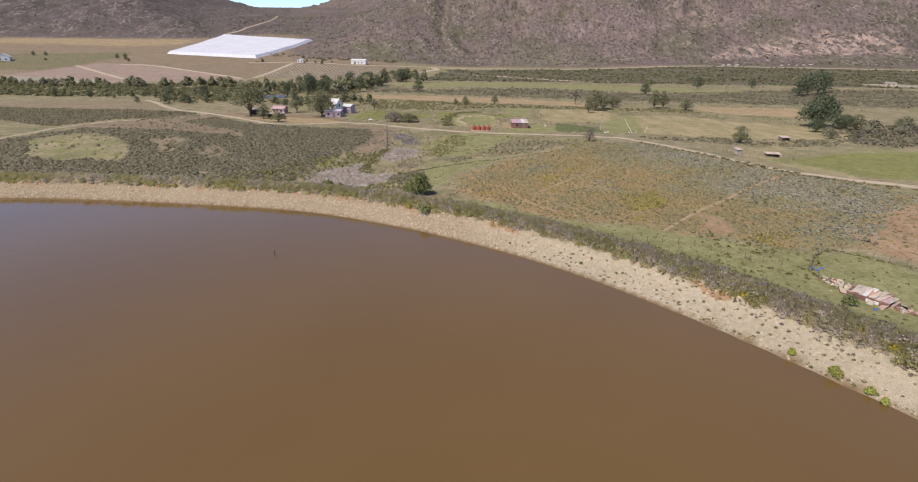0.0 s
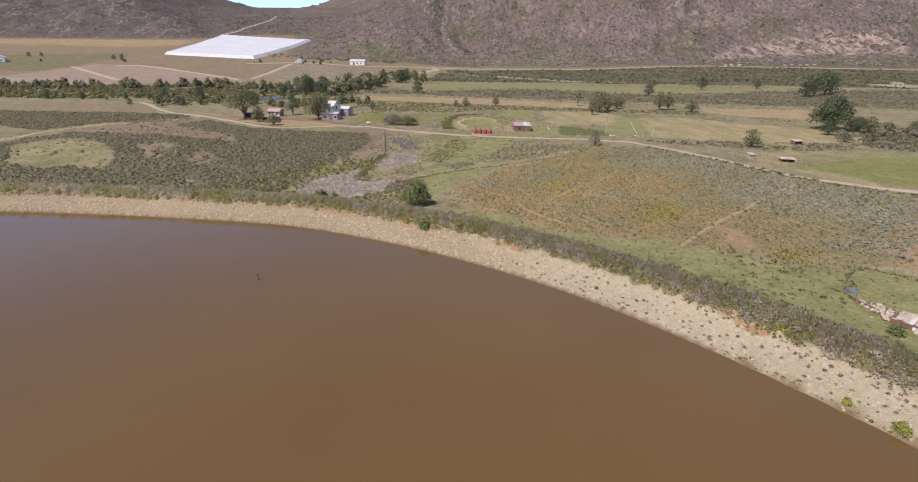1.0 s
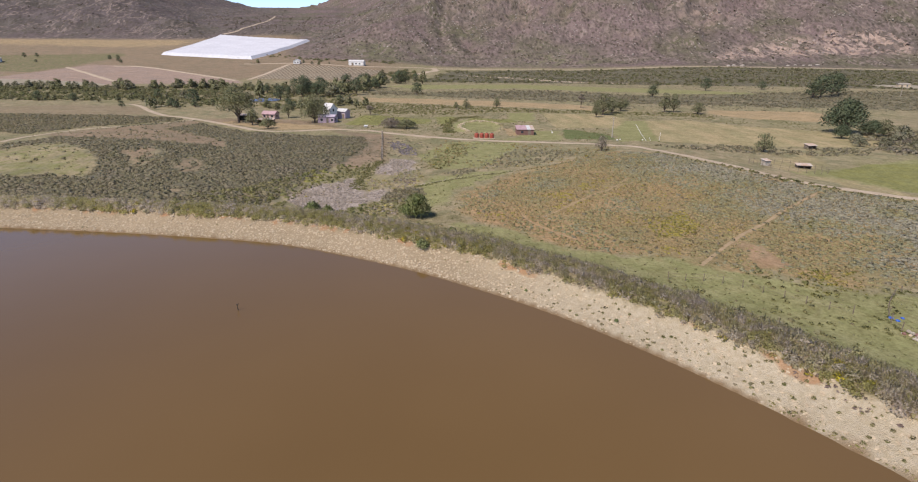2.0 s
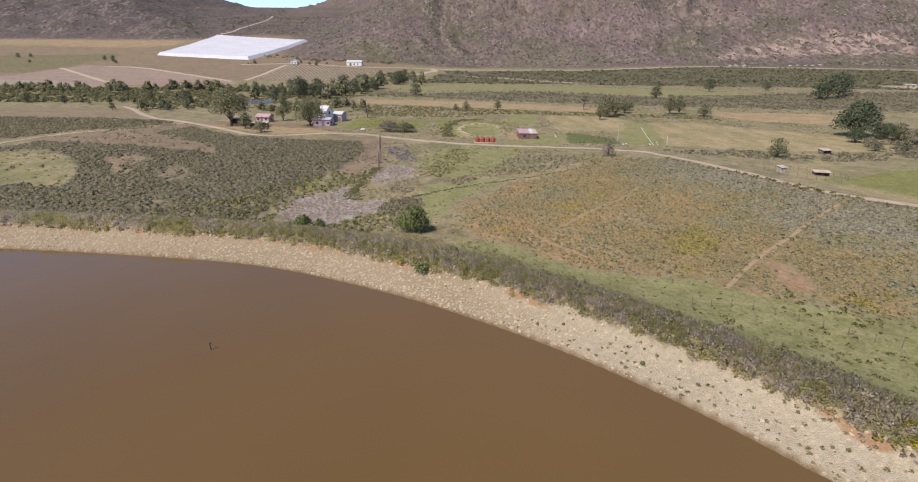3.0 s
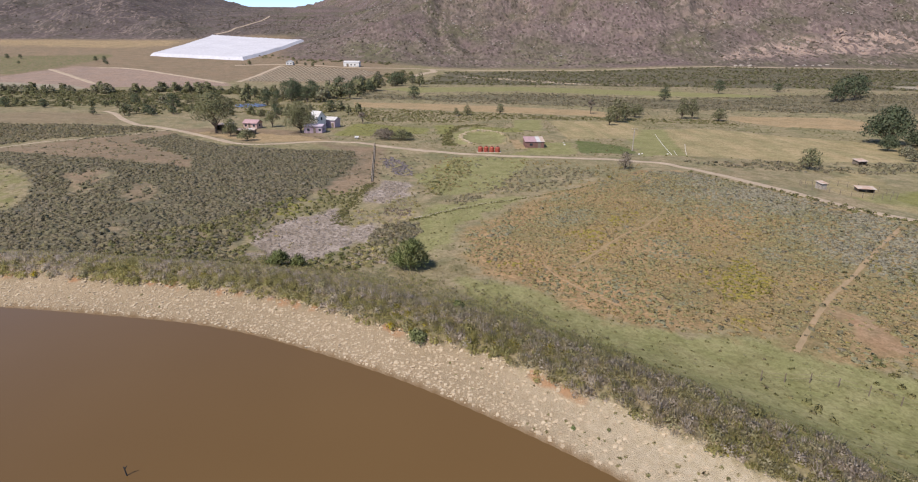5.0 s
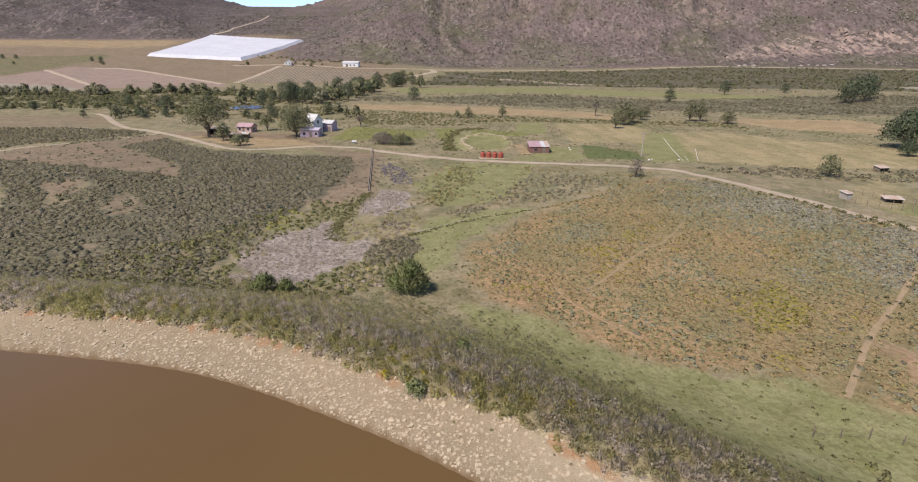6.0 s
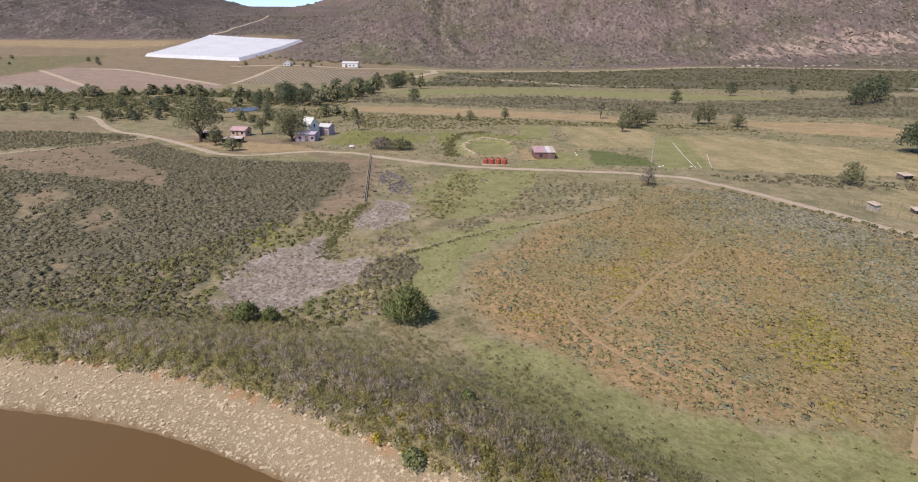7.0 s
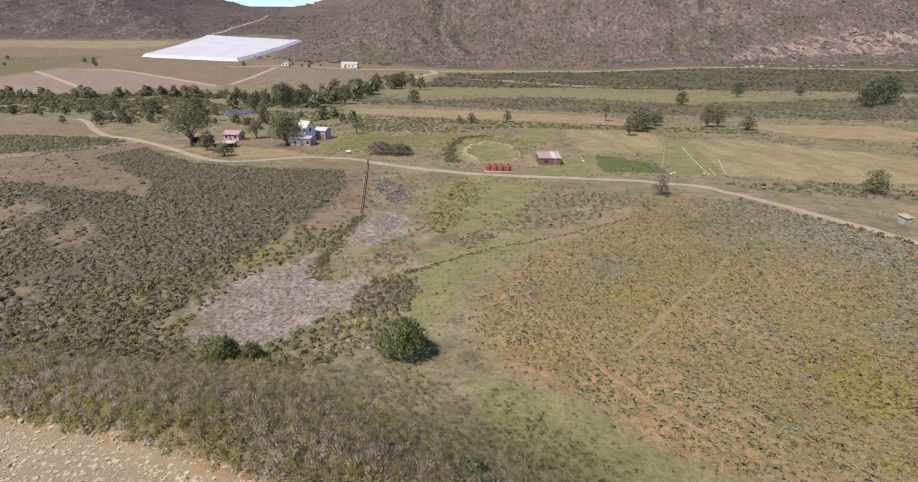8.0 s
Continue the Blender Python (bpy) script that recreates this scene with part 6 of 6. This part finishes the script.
mesh_object("channel_bed", v, [[i, n + i, n + i + 1, i + 1] for i in range(n - 1)], WOOD, furrow)

# the dead stick in the water, with its fork
stick = new("stick")
stick.matrix_world = pose(-23.95, 65.25, WATER - 0.4)
tagged(stick, "dead forked stick standing in the muddy water", "stick")
bm = bmesh.new()
tube(bm, (0, 0, 0), (-0.12, 0, 1.15), 0.05, 0.035, 8)
part("stem", bm, RUBBER, stick)
bm = bmesh.new()
tube(bm, (-0.09, 0, 0.95), (0.08, 0.05, 1.2), 0.045, 0.02, 6)
part("branch", bm, RUBBER, stick)

# ---------- the ruin, its rubbish and stones ----------
def tilted_sheet(u, v, z, tx, ty, tz):
    bm = bmesh.new()
    bmesh.ops.create_grid(bm, x_segments=12, y_segments=1, size=0.5)
    for w in bm.verts:
        w.co.z += 0.02 * math.sin(w.co.x * 40)
    bmesh.ops.transform(bm, matrix=pose(u, v, z, tx, ty, tz) @ Matrix.Diagonal((0.7, 1.1, 1, 1)), verts=bm.verts[:])
    bmesh.ops.solidify(bm, geom=bm.faces[:], thickness=0.02)
    return bm


ruin = thing("ruin", 51.3, 60.2, "collapsed farm ruin with rusty metal sheets on it", "ruin", "", -57, 0.1)
part("wall", boxes((-0.3, -1.15, 0.36, 4.4, 0.3, 0.72)), BROWNWALL, ruin, "low dark brown wall")
part("wall", boxes((-2.35, 0.15, 0.5, 0.3, 2.2, 1.0)), BROWNWALL, ruin)
part("wall", boxes((2.3, 0.1, 0.3, 0.3, 2.1, 0.6)), PINKRUBBLE, ruin, "broken pink wall")
part("wall", boxes((-0.4, 1.3, 0.5, 3.9, 0.3, 1.0)), BROWNWALL, ruin)
for u, w in ((-0.2, 0.3), (0.75, 0.55)):
    part("plaster", boxes((u, -1.315, 0.38, w, 0.03, 0.4)), WHITEWALL, ruin, "patch of white plaster")
ru = random.Random(4)
for k in range(11):
    u, skew = -2.1 + 0.38 * k, ru.uniform(-9, 9)
    mt = (RUBBLE, RUST, RUBBLE, RUST, TIN, ORANGERUST, RUST, RUBBLE, RUST, REDTIN, RUBBLE)[k]
    wide, deep = 0.52 + 0.2 * ru.random(), 2.2 + 0.5 * ru.random()
    bm = bmesh.new()
    bmesh.ops.create_grid(bm, x_segments=14, y_segments=2, size=0.5)
    for v in bm.verts:
        v.co.z += 0.02 * math.sin(v.co.x * 44) - 0.08 * (v.co.y > 0.4) * ru.random()
    sag = 0.25 * max(0.0, (k - 6) / 4)
    bmesh.ops.transform(bm, matrix=pose(u, 0.1 + ru.uniform(-0.15, 0.15), 0.96 - sag + 0.02 * (k % 3), 9 + ru.uniform(-4, 5), ru.uniform(-5, 7), skew) @ Matrix.Diagonal((wide, deep, 1, 1)), verts=bm.verts[:])
    bmesh.ops.solidify(bm, geom=bm.faces[:], thickness=0.02)
    part("roof_sheet", bm, mt, ruin)
for u, v2, z, tx, ty, tz, mt in [(0.3, -1.75, 0.3, 30, 4, 8, RUBBLE), (1.6, -1.6, 0.32, 24, -6, -16, PINKRUBBLE), (-3.2, -0.5, 0.3, 12, 9, 38, RUST), (2.9, 0.7, 0.45, -14, 18, 24, RUBBLE)]:
    part("roof_sheet", tilted_sheet(u, v2, z, tx, ty, tz), mt, ruin, "sheet slipped off the roof")


def rock(name, x, y, size, material, label, seed, category="stone", group="", flat=0.6):
    r = random.Random(seed)
    bm = bmesh.new()
    bmesh.ops.create_icosphere(bm, subdivisions=2, radius=size / 2)
    off = Vector((r.random() * 9, r.random() * 9, 0))
    for v in bm.verts:
        v.co *= 1 + 0.35 * noise.noise(v.co * 2.2 / size + off)
        v.co.z *= flat
    me = bpy.data.meshes.new(name)
    bm.to_mesh(me)
    bm.free()
    me.materials.append(material)
    ob = new(name, me)
    ob.matrix_world = pose(x, y, float(ground_height(x, y)) + size * flat * 0.22, 0, 0, r.uniform(0, 360))
    return tagged(ob, label, category, group)


for i in range(120):
    k = tr.random()
    rock("rubble", 49.6 + 1.7 * k + tr.gauss(0, 0.6), 66.6 - 3.2 * k + tr.gauss(0, 0.5), tr.uniform(0.2, 0.55), (RUBBLE, STONE, RUBBLE, BROWNWALL)[i % 4], "broken pale masonry heaped beside the ruin", i, "rubble", "rubble heap", 0.85)
for i in range(34):
    rock("rubble", 52.9 + tr.gauss(0, 0.55), 57.6 + tr.gauss(0, 0.6), tr.uniform(0.2, 0.55), (PINKRUBBLE, RUBBLE, PINKRUBBLE, BROWNWALL)[i % 4], "broken pink masonry heaped against the ruin", 200 + i, "rubble", "pink rubble heap", 0.8)
for i in range(9):
    rock("rubble", 48.2 + tr.gauss(0, 1.4), 59 + tr.gauss(0, 1.6), tr.uniform(0.15, 0.4), RUBBLE, "loose broken masonry on the grass", i + 40, "rubble", "rubble heap")
for x, y, s in [(50.0, 70.4, 0.6), (50.3, 69.7, 0.5), (51.4, 70.4, 0.5), (49.5, 57.3, 0.45)]:
    rock("plastic_drum", x, y, s, BLUE, "crumpled blue plastic drum lying on the grass", int(10 * x), "drum", "blue plastic", 0.5)
tyre = new("tyre", bpy.data.meshes.new("tyre"))
bm = bmesh.new()
for a in range(28):
    for b in range(8):
        t1, t2 = a * 2 * math.pi / 28, b * 2 * math.pi / 8
        bm.verts.new(((0.48 + 0.11 * math.cos(t2)) * math.cos(t1), (0.48 + 0.11 * math.cos(t2)) * math.sin(t1), 0.1 * math.sin(t2)))
bm.verts.ensure_lookup_table()
for a in range(28):
    for b in range(8):
        bm.faces.new([bm.verts[i] for i in (a * 8 + b, ((a + 1) % 28) * 8 + b, ((a + 1) % 28) * 8 + (b + 1) % 8, a * 8 + (b + 1) % 8)])
bm.to_mesh(tyre.data)
bm.free()
tyre.data.materials.append(RUBBER)
tyre.matrix_world = pose(46.4, 52.3, float(ground_height(46.4, 52.3)) + 0.1)
tagged(tyre, "large black tyre lying flat on the grass", "tyre")

for x, y, h, w in [(31.8, 38.9, 1.1, 1.5), (30.0, 42.1, 0.8, 0.7), (33.1, 36.5, 0.8, 0.9), (33.4, 35.3, 0.7, 0.7)]:
    tree(x, y, h, w, 0.03, LEAF_LIME, int(x * 10), "bright yellow-green bush at the waterline", 1300, 0.05, "bush", "bush", 5)
for x, y, h, w in [(7, 69.5, 0.3, 0.35), (15.3, 62.4, 0.4, 0.5)]:
    tree(x, y, h, w, 0.03, LEAF_GREEN, int(x * 10), "small green bush on the gravel beach", 200, 0.07, "bush", "bush", 4)


# ---------- fences, stone bund, tracks of feet ----------
def fence(name, points, gap, h, label, wires=2):
    """Wooden posts with wires."""
    line = smooth_loop(points, 8, False)
    s = np.concatenate([[0], np.cumsum(np.linalg.norm(np.diff(line, axis=0), axis=1))])
    u = np.arange(0, s[-1], gap)
    q = np.stack([np.interp(u, s, line[:, k]) for k in (0, 1)], 1)
    z = ground_height(q[:, 0], q[:, 1])
    root = thing(name, q[0, 0], q[0, 1], label, "fence")
    root.matrix_world = Matrix()
    for (a, b), c in zip(q, z):
        bm = bmesh.new()
        tube(bm, (a, b, c - 0.2), (a + tr.uniform(-0.05, 0.05), b, c + h * tr.uniform(0.9, 1.08)), 0.06, 0.05, 6)
        part("post", bm, WOOD, root)
    for k in range(wires):
        bm = bmesh.new()
        for i in range(len(q) - 1):
            tube(bm, (*q[i], z[i] + h * (0.45 + 0.4 * k)), (*q[i + 1], z[i + 1] + h * (0.45 + 0.4 * k)), 0.012, 0.012, 4)
        part("wire", bm, WOOD, root)
    return root


fence("fence", [(49.8, 63.5), (49.2, 66.1), (49.3, 69.5), (53.4, 75), (57.9, 78.2), (62.2, 74.2), (65.6, 71.1)], 2.0, 1.1, "dark wire fence round the grass by the ruin")
fence("fence", [(27.6, 80.6), (33.2, 80.5), (37.5, 77.9), (41.2, 75.1), (44.5, 72.4), (46.5, 71.3)], 2.4, 1.1, "thin wire fence with grey posts across the grass")
fence("fence", [(76, 151), (77, 157), (87, 158), (93, 154), (92, 147), (84, 146), (76, 151)], 2.0, 1.2, "wire pen with wooden posts beside a hut")
strip("track", FOOTPATHS[0], 0.24, CLAYTRACK, "narrow footpath through the heath", "track", 0.02, 1.1)
strip("track", FOOTPATHS[1], 0.24, CLAYTRACK, "narrow footpath at the edge of the heath", "track", 0.02, 1.1)
bund = [(-10.9, 133), (-7.1, 135), (1.8, 142), (15.3, 148), (32.7, 158)]
bl = smooth_loop(bund, 40, False)
pick = rng.uniform(0, 1, len(bl)) < 0.9
x, y = bl[pick, 0] + rng.normal(0, 0.15, pick.sum()), bl[pick, 1] + rng.normal(0, 0.15, pick.sum())
scatter("stone_bund", x, y, rng.uniform(0.08, 0.2, len(x)), rng.uniform(0, 1, len(x)), PEBBLES, RUBBLE, "low line of grey stones across the hollow", "stones", 0.0, rounded=False)
x, y = bl[:, 0] + rng.normal(0.2, 0.35, len(bl)), bl[:, 1] + rng.normal(-0.7, 0.3, len(bl))
scatter("bund_weeds", x, y, rng.uniform(0.25, 0.5, len(x)), rng.uniform(0, 0.3, len(x)), SMALL, GREENBUSH, "dark weeds along the line of stones", "weeds")
dl = smooth_loop([(-22, 158), (-22.5, 153), (-23.4, 142), (-24, 136), (-22.9, 130)], 16, False)
x, y = np.repeat(dl[:, 0], 4) + rng.normal(0, 0.7, 4 * len(dl)), np.repeat(dl[:, 1], 4) + rng.normal(0, 0.5, 4 * len(dl))
scatter("ditch_bushes", x, y, rng.uniform(0.3, 0.65, len(x)), rng.uniform(0, 0.9, len(x)), LEAFY, GREENBUSH, "dark green bushes overgrowing a ditch", "scrub")
hl = smooth_loop([(-4.2, 211), (-5.2, 222), (-5, 234), (-3.5, 248), (0, 256), (8, 258)], 16, False)
x, y = np.repeat(hl[:, 0], 4) + rng.normal(0, 0.9, 4 * len(hl)), np.repeat(hl[:, 1], 4) + rng.normal(0, 0.9, 4 * len(hl))
scatter("hedge", x, y, rng.uniform(0.5, 1.1, len(x)), rng.uniform(0, 0.5, len(x)), SMALL, GREENBUSH, "green hedge round the small earth dam", "hedge")
ang = rng.uniform(0, 2 * np.pi, 240)
x, y = 7.6 + 8.4 * np.cos(ang) + rng.normal(0, 0.5, 240), 225 + 15.8 * np.sin(ang) + rng.normal(0, 0.7, 240)
keep = (x < 3) | (y > 232)
scatter("stones", x[keep], y[keep], rng.uniform(0.2, 0.55, keep.sum()), rng.uniform(0, 1, keep.sum()), PEBBLES, STONE, "pale stones on the rim of the small earth dam", "stones", 0.05, rounded=False)
for i, (x, y) in enumerate([(332, 716), (340, 718), (350, 717), (405, 715), (415, 716), (424, 715), (432, 714), (442, 716)]):
    rock("outcrop", x, y, tr.uniform(3, 6), RUBBLE, "pale rock outcrop at the foot of the mountain", 70 + i, "rock", "pale outcrops", 0.5)

for i, (x, y) in enumerate([(52.6, 196.6), (53.8, 197.6), (61.0, 196.2), (33.6, 214.5), (34.0, 218.5)]):
    rock("sack", x, y, tr.uniform(0.5, 0.8), WHITEWALL, "white sack lying at the edge of a field", 90 + i, "sack", "white sacks", 0.6)


# ---------- larger stones of the beach, laid last ----------
def stone_mesh(seed):
    r = random.Random(seed)
    bm = bmesh.new()
    bmesh.ops.create_icosphere(bm, subdivisions=1, radius=0.5)
    for v in bm.verts:
        v.co *= r.uniform(0.7, 1.15)
        v.co.z *= 0.62
    me = bpy.data.meshes.new("stone")
    bm.to_mesh(me)
    bm.free()
    me.materials.append(STONE)
    return me


stones = [stone_mesh(s) for s in range(6)]
x, y, d = along_shore(0.6, 4.9, 0.9, -75, 45)
order = rng.permutation(np.where((x < 8) | (rng.uniform(0, 1, len(x)) < 0.3))[0])[:260]
for k, i in enumerate(order):
    ob = new("stone", stones[k % 6])
    s = 0.12 + 0.18 * tr.random() ** 2
    ob.matrix_world = pose(x[i], y[i], float(ground_height(x[i], y[i])) + 0.12 * s, 0, 0, tr.uniform(0, 360)) @ Matrix.Diagonal((s, s * tr.uniform(0.6, 1.0), s, 1))
    ob.parent = ground
